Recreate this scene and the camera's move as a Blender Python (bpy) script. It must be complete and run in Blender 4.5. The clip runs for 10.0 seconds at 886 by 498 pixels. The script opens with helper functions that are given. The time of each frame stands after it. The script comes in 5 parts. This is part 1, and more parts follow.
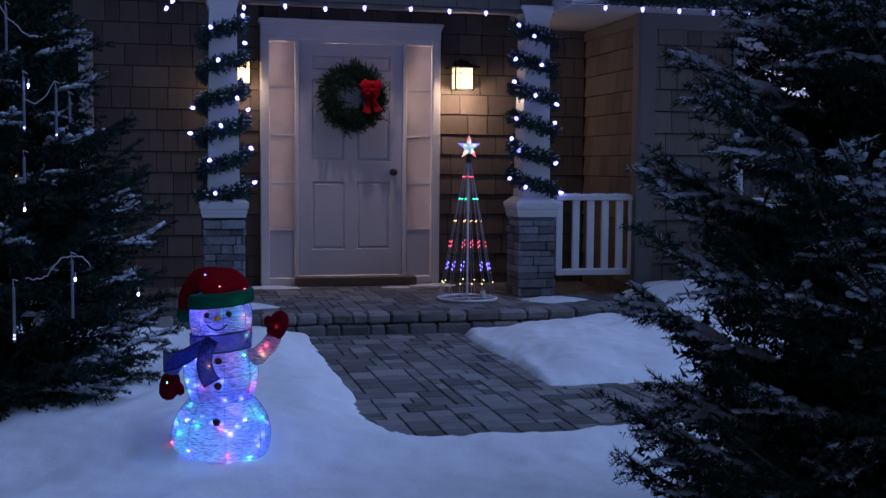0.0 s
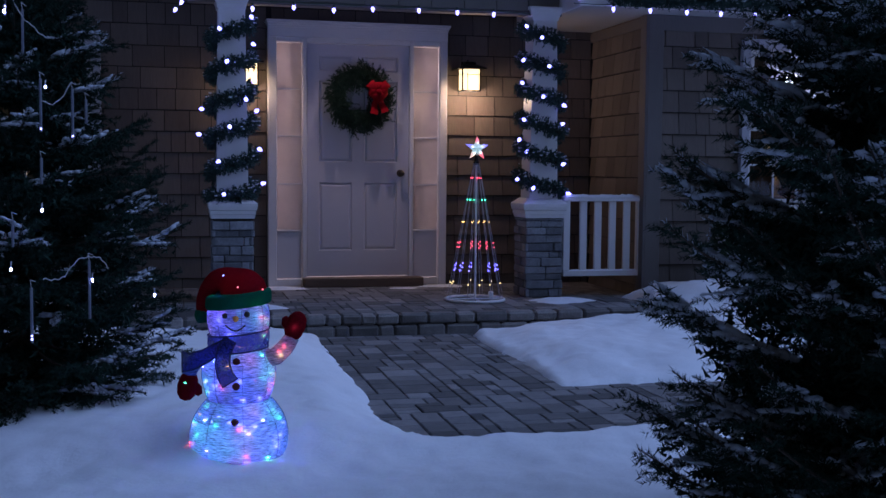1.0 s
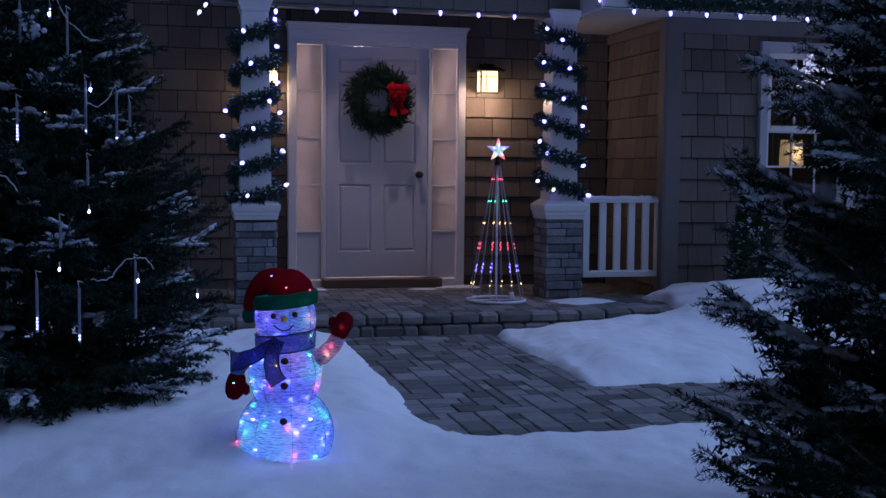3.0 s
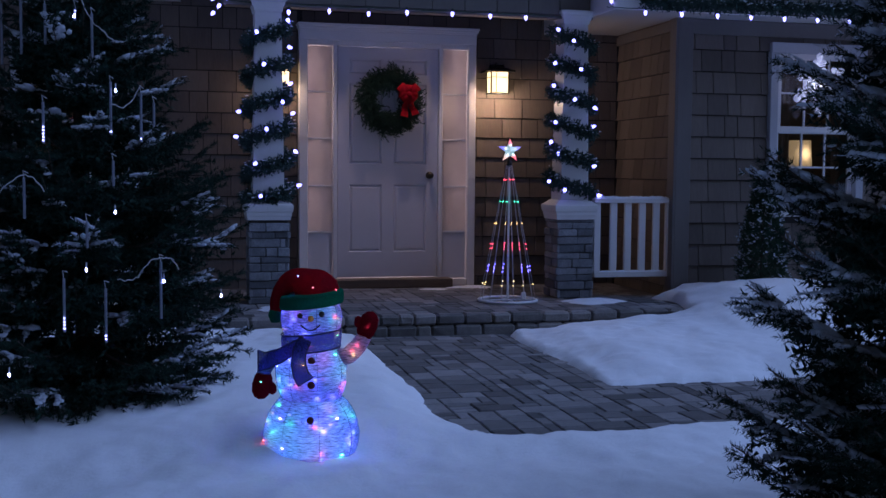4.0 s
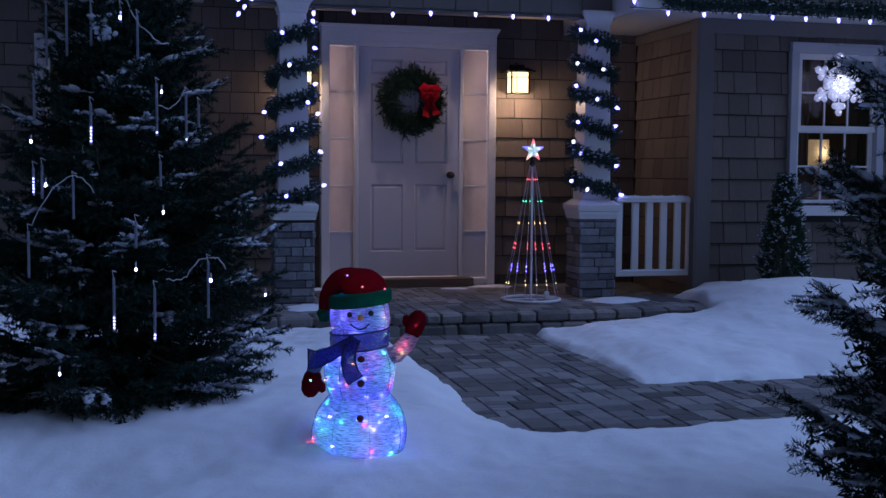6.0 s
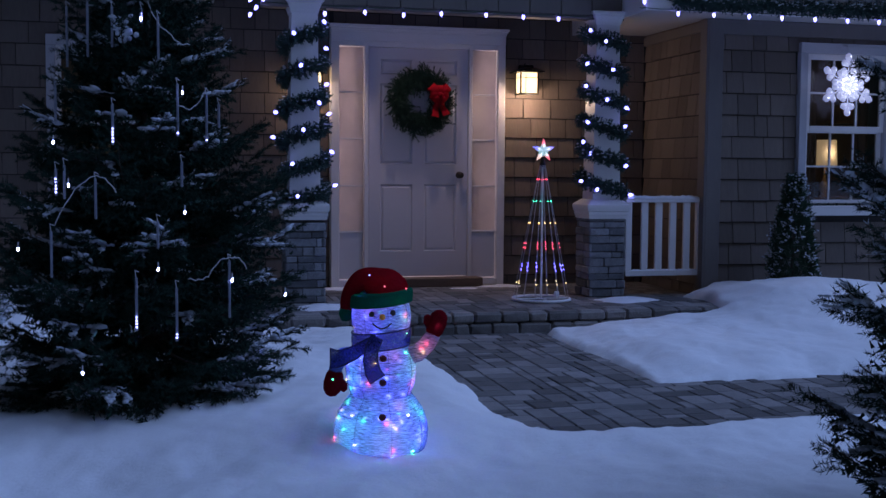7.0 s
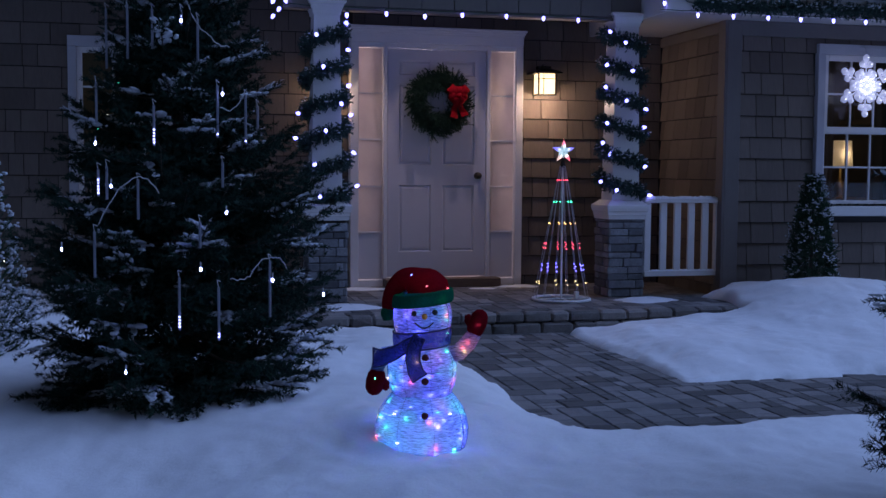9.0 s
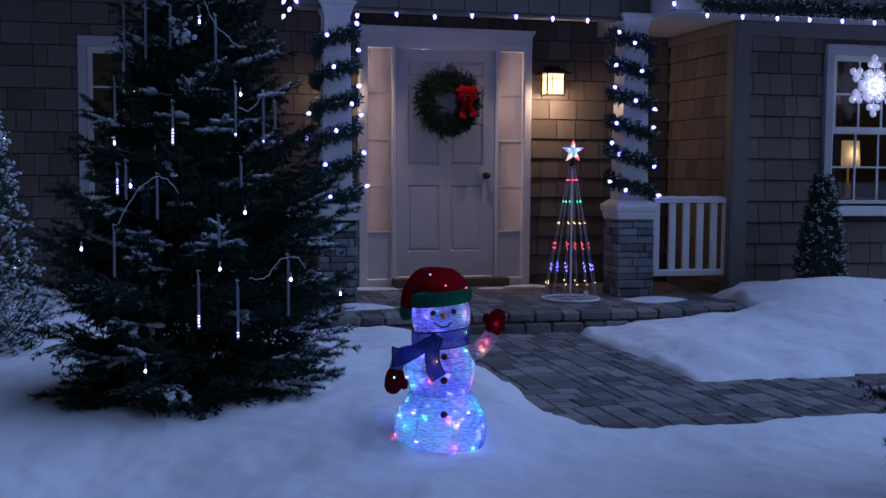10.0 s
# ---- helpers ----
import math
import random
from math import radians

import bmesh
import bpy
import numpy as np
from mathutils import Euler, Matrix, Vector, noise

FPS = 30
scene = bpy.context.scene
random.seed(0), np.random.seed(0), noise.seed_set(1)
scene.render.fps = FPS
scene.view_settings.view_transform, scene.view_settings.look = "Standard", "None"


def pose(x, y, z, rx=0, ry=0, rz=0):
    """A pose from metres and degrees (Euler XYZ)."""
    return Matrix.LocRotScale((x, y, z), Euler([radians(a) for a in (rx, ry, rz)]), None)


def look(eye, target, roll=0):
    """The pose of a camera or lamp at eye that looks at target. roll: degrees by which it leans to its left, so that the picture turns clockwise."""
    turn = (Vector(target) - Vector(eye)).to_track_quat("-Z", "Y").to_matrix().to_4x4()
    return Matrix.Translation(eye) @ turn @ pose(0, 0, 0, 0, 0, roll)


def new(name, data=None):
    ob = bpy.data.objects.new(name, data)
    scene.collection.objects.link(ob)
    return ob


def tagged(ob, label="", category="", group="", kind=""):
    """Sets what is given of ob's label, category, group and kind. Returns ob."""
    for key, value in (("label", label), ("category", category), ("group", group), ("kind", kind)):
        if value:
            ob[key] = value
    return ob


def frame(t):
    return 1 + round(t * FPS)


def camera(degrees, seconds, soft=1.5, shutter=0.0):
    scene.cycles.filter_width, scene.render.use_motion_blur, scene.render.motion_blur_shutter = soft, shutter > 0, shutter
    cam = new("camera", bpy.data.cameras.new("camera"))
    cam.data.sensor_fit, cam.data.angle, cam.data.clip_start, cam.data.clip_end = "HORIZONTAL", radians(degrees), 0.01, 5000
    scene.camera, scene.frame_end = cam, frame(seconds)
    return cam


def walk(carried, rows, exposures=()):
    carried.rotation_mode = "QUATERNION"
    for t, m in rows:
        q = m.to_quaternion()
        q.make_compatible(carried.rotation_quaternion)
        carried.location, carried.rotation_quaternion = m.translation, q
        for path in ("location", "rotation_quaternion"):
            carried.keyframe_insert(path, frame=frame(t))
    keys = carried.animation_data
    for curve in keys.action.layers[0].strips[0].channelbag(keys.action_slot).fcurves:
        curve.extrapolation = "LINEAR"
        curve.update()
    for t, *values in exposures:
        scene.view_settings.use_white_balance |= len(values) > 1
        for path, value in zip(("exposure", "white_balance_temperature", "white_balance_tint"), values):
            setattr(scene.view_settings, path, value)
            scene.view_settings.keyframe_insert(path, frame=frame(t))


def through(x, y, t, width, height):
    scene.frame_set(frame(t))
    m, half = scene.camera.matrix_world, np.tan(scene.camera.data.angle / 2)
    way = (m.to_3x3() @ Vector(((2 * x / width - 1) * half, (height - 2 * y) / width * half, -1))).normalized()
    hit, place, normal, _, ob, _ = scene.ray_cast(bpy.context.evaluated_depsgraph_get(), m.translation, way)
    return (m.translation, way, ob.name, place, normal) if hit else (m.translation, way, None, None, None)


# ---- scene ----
cam = camera(43.0, 10.0)
PATH = [
    (0, (0.059, 0.006, 1.178), (0.525, 1.946, 1.035), 0.5),
    (0.5, (0.025, 0.011, 1.18), (0.492, 1.95, 1.037), 0.5),
    (1, (-0.015, 0.01, 1.177), (0.453, 1.949, 1.036), 0.5),
    (1.5, (-0.057, 0.003, 1.179), (0.413, 1.942, 1.039), 0.5),
    (2, (-0.106, 0.008, 1.177), (0.365, 1.947, 1.038), 0.5),
    (2.5, (-0.158, 0.009, 1.177), (0.314, 1.948, 1.038), 0.5),
    (4, (-0.325, 0.005, 1.177), (0.151, 1.943, 1.039), 0.5),
    (4.5, (-0.378, 0.008, 1.178), (0.098, 1.946, 1.04), 0.4),
    (5, (-0.431, 0.011, 1.177), (0.046, 1.948, 1.04), 0.4),
    (5.5, (-0.479, 0.013, 1.177), (-0.002, 1.95, 1.039), 0.4),
    (7, (-0.616, 0.007, 1.179), (-0.138, 1.944, 1.04), 0.4),
    (7.5, (-0.664, 0.009, 1.176), (-0.185, 1.946, 1.039), 0.4),
    (8, (-0.707, 0.009, 1.178), (-0.229, 1.946, 1.04), 0.4),
    (8.5, (-0.75, 0.009, 1.178), (-0.272, 1.946, 1.04), 0.4),
    (9, (-0.792, 0.006, 1.179), (-0.313, 1.943, 1.041), 0.4),
    (9.5, (-0.832, 0.006, 1.178), (-0.355, 1.943, 1.04), 0.4),
    (10, (-0.869, 0.004, 1.178), (-0.391, 1.941, 1.04), 0.4),
]
walk(cam, [(t, look(eye, target, roll)) for t, eye, target, roll in PATH])

# ---- world and large lights ----
world = bpy.data.worlds.new("dusk")
scene.world = world
world.use_nodes = True
wn, wl = world.node_tree.nodes, world.node_tree.links
sky = wn.new("ShaderNodeTexSky")
sky.sky_type = "NISHITA"
sky.sun_disc = False
sky.sun_elevation, sky.sun_rotation = radians(20.0), radians(200)
sky.ozone_density = 6.0
wl.new(sky.outputs[0], wn["Background"].inputs[0])
wn["Background"].inputs[1].default_value = 0.0072


def lamp(name, kind, m, energy, colour, **more):
    data = bpy.data.lights.new(name, kind)
    data.energy, data.color = energy, colour
    for key, value in more.items():
        if key == "angle":
            data.angle = radians(value)
        elif key == "radius":
            data.shadow_soft_size = value
        elif key == "size":
            data.shape, data.size, data.size_y = "RECTANGLE", value[0], value[1]
        elif key == "cone":
            data.spot_size, data.spot_blend = radians(value[0]), value[1]
    ob = new(name, data)
    ob.matrix_basis = m
    return ob


# the last light of the evening sky, wide and cool
lamp("dusk_sun", "SUN", look((6.0, 4.6, 6.5), (0.8, 6.0, 0)), 2.08, (0.33, 0.49, 1.0), angle=68)


# ---- mesh helpers ----
class Shape:
    """Collects vertices and faces of one mesh."""

    def __init__(self):
        self.v, self.f = [], []

    def add(self, verts, faces):
        n = len(self.v)
        self.v.extend(tuple(p) for p in verts)
        self.f.extend(tuple(i + n for i in q) for q in faces)
        return self

    def box(self, x0, x1, y0, y1, z0, z1, b=0.0):
        if b <= 0:
            vs = [(x, y, z) for z in (z0, z1) for y in (y0, y1) for x in (x0, x1)]
            return self.add(vs, [(0, 2, 3, 1), (4, 5, 7, 6), (0, 1, 5, 4), (2, 6, 7, 3), (0, 4, 6, 2), (1, 3, 7, 5)])
        b = min(b, 0.45 * min(x1 - x0, y1 - y0, z1 - z0))
        bm = bmesh.new()
        bmesh.ops.create_cube(bm, size=1)
        for v in bm.verts:
            v.co = ((x0 + x1) / 2 + v.co.x * (x1 - x0), (y0 + y1) / 2 + v.co.y * (y1 - y0), (z0 + z1) / 2 + v.co.z * (z1 - z0))
        bmesh.ops.bevel(bm, geom=bm.edges[:], offset=b, segments=1, affect="EDGES")
        return self.take(bm)

    def take(self, bm):
        bm.verts.index_update()
        self.add([v.co for v in bm.verts], [[v.index for v in q.verts] for q in bm.faces])
        bm.free()
        return self

    def lathe(self, c, profile, n=24, squash=1.0):
        """Turns (radius, z) rows round the upright axis at c."""
        vs, fs = [], []
        for r, z in profile:
            for k in range(n):
                a = 2 * math.pi * k / n
                vs.append((c[0] + r * math.cos(a), c[1] + squash * r * math.sin(a), c[2] + z))
        m = len(profile)
        for i in range(m - 1):
            for k in range(n):
                fs.append((i * n + k, i * n + (k + 1) % n, (i + 1) * n + (k + 1) % n, (i + 1) * n + k))
        fs.append(tuple(reversed(range(n))))
        fs.append(tuple(range((m - 1) * n, m * n)))
        return self.add(vs, fs)

    def tube(self, points, radius, n=6, closed=False):
        """A round bar along points; radius is a number or one for each point."""
        pts = [Vector(p) for p in points]
        m = len(pts)
        rs = radius if isinstance(radius, (list, tuple)) else [radius] * m
        vs, fs = [], []
        side = None
        for i, p in enumerate(pts):
            a = pts[(i - 1) % m] if (i or closed) else p
            b = pts[(i + 1) % m] if (i < m - 1 or closed) else p
            d = (b - a).normalized()
            if side is None:
                side = d.orthogonal().normalized()
            side = (side - d * side.dot(d)).normalized()
            up = d.cross(side)
            for k in range(n):
                t = 2 * math.pi * k / n
                vs.append(p + (side * math.cos(t) + up * math.sin(t)) * rs[i])
        for i in range(m if closed else m - 1):
            j = (i + 1) % m
            for k in range(n):
                fs.append((i * n + k, i * n + (k + 1) % n, j * n + (k + 1) % n, j * n + k))
        if not closed:
            fs.append(tuple(reversed(range(n))))
            fs.append(tuple(range((m - 1) * n, m * n)))
        return self.add(vs, fs)

    def ball(self, c, r, squash=(1, 1, 1), level=1, jitter=0.0, seed=0):
        bm = bmesh.new()
        bmesh.ops.create_icosphere(bm, subdivisions=level, radius=1)
        rr = random.Random(seed)
        for v in bm.verts:
            s = r * (1 + jitter * rr.uniform(-1, 1))
            v.co = (c[0] + v.co.x * s * squash[0], c[1] + v.co.y * s * squash[1], c[2] + v.co.z * s * squash[2])
        return self.take(bm)

    def sheet(self, rows):
        """A surface through rows of points."""
        m, n = len(rows), len(rows[0])
        vs = [p for row in rows for p in row]
        fs = [(i * n + k, i * n + k + 1, (i + 1) * n + k + 1, (i + 1) * n + k) for i in range(m - 1) for k in range(n - 1)]
        return self.add(vs, fs)

    def mesh(self, name, material, smooth=False):
        me = bpy.data.meshes.new(name)
        me.from_pydata(self.v, [], self.f)
        me.materials.append(material)
        if smooth:
            me.polygons.foreach_set("use_smooth", [True] * len(me.polygons))
        me.update()
        return me


def numpy_mesh(name, verts, faces, material, smooth=False):
    """A mesh from arrays: verts (n, 3), faces (m, 3 or 4)."""
    verts, faces = np.asarray(verts, dtype=np.float32), np.asarray(faces, dtype=np.int32)
    k = faces.shape[1]
    me = bpy.data.meshes.new(name)
    me.vertices.add(len(verts))
    me.vertices.foreach_set("co", verts.ravel())
    me.loops.add(faces.size)
    me.loops.foreach_set("vertex_index", faces.ravel())
    me.polygons.add(len(faces))
    me.polygons.foreach_set("loop_start", np.arange(0, faces.size, k, dtype=np.int32))
    if smooth:
        me.polygons.foreach_set("use_smooth", np.ones(len(faces), dtype=bool))
    me.materials.append(material)
    me.update(calc_edges=True)
    return me


def thing(name, at, label, category, group="", kind=""):
    ob = new(name)
    ob.empty_display_size = 0.1
    ob.location = at
    return tagged(ob, label, category, group, kind)


def under(ob, parent):
    ob.parent = parent
    if parent.type == "EMPTY":
        ob.matrix_parent_inverse = Matrix.Translation(-Vector(parent.location))
    return ob


def part(name, shape, material, parent, label="", smooth=False):
    """One mesh under a thing or under a part."""
    me = shape.mesh(name, material, smooth) if isinstance(shape, Shape) else shape
    ob = under(new(name, me), parent)
    return tagged(ob, label)


def solid(name, shape, material, label, category, kind="structure", group="", smooth=False):
    me = shape.mesh(name, material, smooth) if isinstance(shape, Shape) else shape
    return tagged(new(name, me), label, category, group, kind)


# ---- materials ----
def material(name, colour, rough=0.6, vary=0.25, grain=60.0, stain=4.0, bump=0.15, metal=0.0, random_by="", spread=0.3, glow=None, power=0.0, stretch=(1, 1, 1), dist=0.004, shine=0.5):
    """A principled surface with two scales of variation at real size and fine relief."""
    m = bpy.data.materials.new(name)
    m.use_nodes = True
    nt = m.node_tree
    n, l = nt.nodes, nt.links
    p = n["Principled BSDF"]
    p.inputs["Metallic"].default_value = metal
    p.inputs["Specular IOR Level"].default_value = shine
    geo = n.new("ShaderNodeNewGeometry")
    mp = n.new("ShaderNodeMapping")
    mp.inputs["Scale"].default_value = stretch
    l.new(geo.outputs["Position"], mp.inputs["Vector"])
    fine, wide = n.new("ShaderNodeTexNoise"), n.new("ShaderNodeTexNoise")
    for t, s in ((fine, grain), (wide, stain)):
        t.inputs["Scale"].default_value = s
        t.inputs["Detail"].default_value = 5
        t.inputs["Roughness"].default_value = 0.65
        l.new(mp.outputs[0], t.inputs["Vector"])
    add = n.new("ShaderNodeMath")
    add.operation = "ADD"
    l.new(fine.outputs[0], add.inputs[0])
    l.new(wide.outputs[0], add.inputs[1])
    ramp = n.new("ShaderNodeMapRange")
    ramp.inputs[1].default_value, ramp.inputs[2].default_value = 0.6, 1.4
    ramp.inputs[3].default_value, ramp.inputs[4].default_value = 1 - vary, 1 + vary
    l.new(add.outputs[0], ramp.inputs[0])
    value = ramp.outputs[0]
    if random_by:
        rnd = n.new("ShaderNodeObjectInfo").outputs["Random"] if random_by == "object" else geo.outputs["Random Per Island"]
        mr = n.new("ShaderNodeMapRange")
        mr.inputs[3].default_value, mr.inputs[4].default_value = 1 - spread, 1 + spread
        l.new(rnd, mr.inputs[0])
        mul = n.new("ShaderNodeMath")
        mul.operation = "MULTIPLY"
        l.new(value, mul.inputs[0])
        l.new(mr.outputs[0], mul.inputs[1])
        value = mul.outputs[0]
    mix = n.new("ShaderNodeVectorMath")
    mix.operation = "SCALE"
    mix.inputs[0].default_value = colour
    l.new(value, mix.inputs["Scale"])
    l.new(mix.outputs[0], p.inputs["Base Color"])
    rr = n.new("ShaderNodeMapRange")
    rr.inputs[3].default_value, rr.inputs[4].default_value = max(0.02, rough - 0.1), min(1, rough + 0.1)
    l.new(fine.outputs[0], rr.inputs[0])
    l.new(rr.outputs[0], p.inputs["Roughness"])
    if bump:
        b = n.new("ShaderNodeBump")
        b.inputs["Strength"].default_value, b.inputs["Distance"].default_value = bump, dist
        l.new(add.outputs[0], b.inputs["Height"])
        l.new(b.outputs[0], p.inputs["Normal"])
    if glow:
        p.inputs["Emission Color"].default_value = (*glow, 1)
        p.inputs["Emission Strength"].default_value = power
    return m


def glass(name):
    m = bpy.data.materials.new(name)
    m.use_nodes = True
    n, l = m.node_tree.nodes, m.node_tree.links
    n.remove(n["Principled BSDF"])
    mix, clear, shine, fres = n.new("ShaderNodeMixShader"), n.new("ShaderNodeBsdfTransparent"), n.new("ShaderNodeBsdfGlossy"), n.new("ShaderNodeFresnel")
    clear.inputs[0].default_value = (0.92, 0.94, 0.95, 1)
    shine.inputs["Roughness"].default_value = 0.02
    fres.inputs[0].default_value = 1.45
    l.new(fres.outputs[0], mix.inputs[0])
    l.new(clear.outputs[0], mix.inputs[1])
    l.new(shine.outputs[0], mix.inputs[2])
    l.new(mix.outputs[0], n["Material Output"].inputs[0])
    return m


def cloth(name, colour, through=0.5, weave=900.0, clear=0.0, wrap=0.0, contrast=0.33):
    """Thin stuff that light passes: diffuse, translucent and, between the threads, clear."""
    m = bpy.data.materials.new(name)
    m.use_nodes = True
    n, l = m.node_tree.nodes, m.node_tree.links
    n.remove(n["Principled BSDF"])
    geo, mp, tex = n.new("ShaderNodeNewGeometry"), n.new("ShaderNodeMapping"), n.new("ShaderNodeTexNoise")
    mp.inputs["Scale"].default_value = (1, 1, 9) if wrap else (1, 1, 1)
    tex.inputs["Scale"].default_value, tex.inputs["Detail"].default_value = (wrap or weave), 4
    l.new(geo.outputs["Position"], mp.inputs[0])
    l.new(mp.outputs[0], tex.inputs[0])
    mr = n.new("ShaderNodeMapRange")
    mr.inputs[1].default_value, mr.inputs[2].default_value, mr.inputs[3].default_value, mr.inputs[4].default_value = 0.3, 0.7, 1 - 1.35 * contrast, 1 + 0.65 * contrast
    l.new(tex.outputs[0], mr.inputs[0])
    sc = n.new("ShaderNodeVectorMath")
    sc.operation = "SCALE"
    sc.inputs[0].default_value = colour
    l.new(mr.outputs[0], sc.inputs["Scale"])
    dif, tra, mix = n.new("ShaderNodeBsdfDiffuse"), n.new("ShaderNodeBsdfTranslucent"), n.new("ShaderNodeMixShader")
    l.new(sc.outputs[0], dif.inputs[0])
    l.new(sc.outputs[0], tra.inputs[0])
    mix.inputs[0].default_value = through
    l.new(dif.outputs[0], mix.inputs[1])
    l.new(tra.outputs[0], mix.inputs[2])
    last = mix
    if clear:
        gap, m2, cr = n.new("ShaderNodeBsdfTransparent"), n.new("ShaderNodeMixShader"), n.new("ShaderNodeMapRange")
        cr.inputs[1].default_value, cr.inputs[2].default_value, cr.inputs[3].default_value, cr.inputs[4].default_value = 0.35, 0.6, min(1, 2 * clear), 0
        l.new(tex.outputs[0], cr.inputs[0])
        l.new(cr.outputs[0], m2.inputs[0])
        l.new(mix.outputs[0], m2.inputs[1])
        l.new(gap.outputs[0], m2.inputs[2])
        last = m2
    l.new(last.outputs[0], n["Material Output"].inputs[0])
    return m


def light_stuff(name, colour, power):
    m = bpy.data.materials.new(name)
    m.use_nodes = True
    p = m.node_tree.nodes["Principled BSDF"]
    p.inputs["Base Color"].default_value = (0.8, 0.8, 0.8, 1)
    p.inputs["Roughness"].default_value = 0.3
    p.inputs["Emission Color"].default_value = (*colour, 1)
    p.inputs["Emission Strength"].default_value = power
    return m


SNOW = material("snow", (0.80, 0.82, 0.85), 0.75, 0.07, 60, 3, 0.4, dist=0.007)
SNOW_CAP = material("caked_snow", (0.78, 0.80, 0.84), 0.8, 0.08, 160, 12, 0.4)
PAVER = material("concrete_paver", (0.158, 0.15, 0.148), 0.85, 0.34, 120, 9, 0.5, random_by="object", spread=0.55)
PAVER_REST = material("concrete_paver_rest", (0.158, 0.15, 0.148), 0.85, 0.34, 120, 9, 0.5, random_by="island", spread=0.55)
BED = material("joint_sand", (0.06, 0.057, 0.055), 0.95, 0.3, 200, 10, 0.4)
WALLSTONE = material("wall_block", (0.205, 0.19, 0.18), 0.9, 0.4, 90, 11, 0.8, random_by="object", spread=0.4, dist=0.006)
LEDGE = material("ledge_stone", (0.195, 0.20, 0.215), 0.88, 0.42, 70, 12, 0.9, random_by="object", spread=0.5, dist=0.006)
SHINGLE = material("painted_shingle", (0.155, 0.126, 0.108), 0.75, 0.2, 70, 3, 0.4, random_by="object", spread=0.2, shine=0.3, stretch=(1, 1, 0.12))
SHINGLE_REST = material("painted_shingle_rest", (0.155, 0.126, 0.108), 0.75, 0.2, 70, 3, 0.4, random_by="island", spread=0.2, shine=0.3, stretch=(1, 1, 0.12))
BACKING = material("wall_backing", (0.03, 0.027, 0.025), 0.9, 0.2)
BOARD = material("taupe_trim_board", (0.15, 0.13, 0.12), 0.6, 0.12, 60, 3, 0.15, stretch=(1, 1, 0.2))
WHITE = material("white_paint", (0.74, 0.72, 0.71), 0.42, 0.06, 80, 4, 0.08)
DOORPAINT = material("door_paint", (0.62, 0.59, 0.60), 0.38, 0.05, 120, 3, 0.05)
FROST = cloth("frosted_pane", (0.80, 0.74, 0.70), 0.55, 3, contrast=0.12)
CASING = material("grey_casing_paint", (0.44, 0.44, 0.48), 0.5, 0.08, 80, 4, 0.08)
SOFFIT = material("soffit_paint", (0.50, 0.485, 0.49), 0.6, 0.08, 50, 3, 0.08)
WOOD = material("threshold_wood", (0.125, 0.082, 0.056), 0.6, 0.3, 50, 6, 0.3, stretch=(0.15, 1, 1))
BLACK = material("black_metal", (0.012, 0.012, 0.013), 0.4, 0.2, 120, 8, 0.1, metal=0.6)
BRONZE = material("aged_bronze", (0.09, 0.07, 0.05), 0.35, 0.2, 120, 8, 0.1, metal=0.9)
GLASS = glass("window_glass")
ROOFING = material("asphalt_roofing", (0.05, 0.05, 0.055), 0.9, 0.3, 200, 6, 0.5)
ROOM = material("room_wall", (0.22, 0.13, 0.08), 0.8, 0.15, 20, 2, 0.05)
ROOMFLOOR = material("room_floor", (0.16, 0.09, 0.05), 0.5, 0.25, 40, 4, 0.1)

# ---- ground ----
def rect_gap(x, y, x0, x1, y0, y1, r):
    cx, cy, hx, hy = (x0 + x1) / 2, (y0 + y1) / 2, (x1 - x0) / 2 - r, (y1 - y0) / 2 - r
    qx, qy = np.abs(x - cx) - hx, np.abs(y - cy) - hy
    return np.hypot(np.maximum(qx, 0), np.maximum(qy, 0)) + np.minimum(np.maximum(qx, qy), 0) - r


def wavy(x, y, s, seed):
    """Smooth waves of mixed length, about -1 to 1."""
    rr = np.random.RandomState(seed)
    out = 0
    for k in range(7):
        a, f, p = rr.uniform(0, 6.283), s * (1 + 0.45 * k), rr.uniform(0, 6.283)
        out = out + np.sin(f * (x * np.cos(a) + y * np.sin(a)) + p) / (1 + 0.5 * k)
    return out / 2.2


def hump(x, y, cx, cy, sx, sy):
    return np.exp(-((x - cx) / sx) ** 2 - ((y - cy) / sy) ** 2)


def ramp01(t):
    t = np.clip(t, 0, 1)
    return t * t * (3 - 2 * t)


def path_gap(x, y):
    """Distance to the cleared path: a walk from the step, and a branch that leaves it to the side."""
    a = rect_gap(x, y, 0.97, 2.06, 4.73, 9.0, 0.22)
    b = rect_gap(x, y, 0.97, 14.0, 4.73, 5.76, 0.22)
    k = 0.11
    h = np.clip(0.5 + 0.5 * (b - a) / k, 0, 1)
    return b * (1 - h) + a * h - k * h * (1 - h) + 0.03 * wavy(x, y, 4.0, 3) + 0.016 * wavy(x, y, 19.0, 4) + 0.007 * wavy(x, y, 47.0, 5)


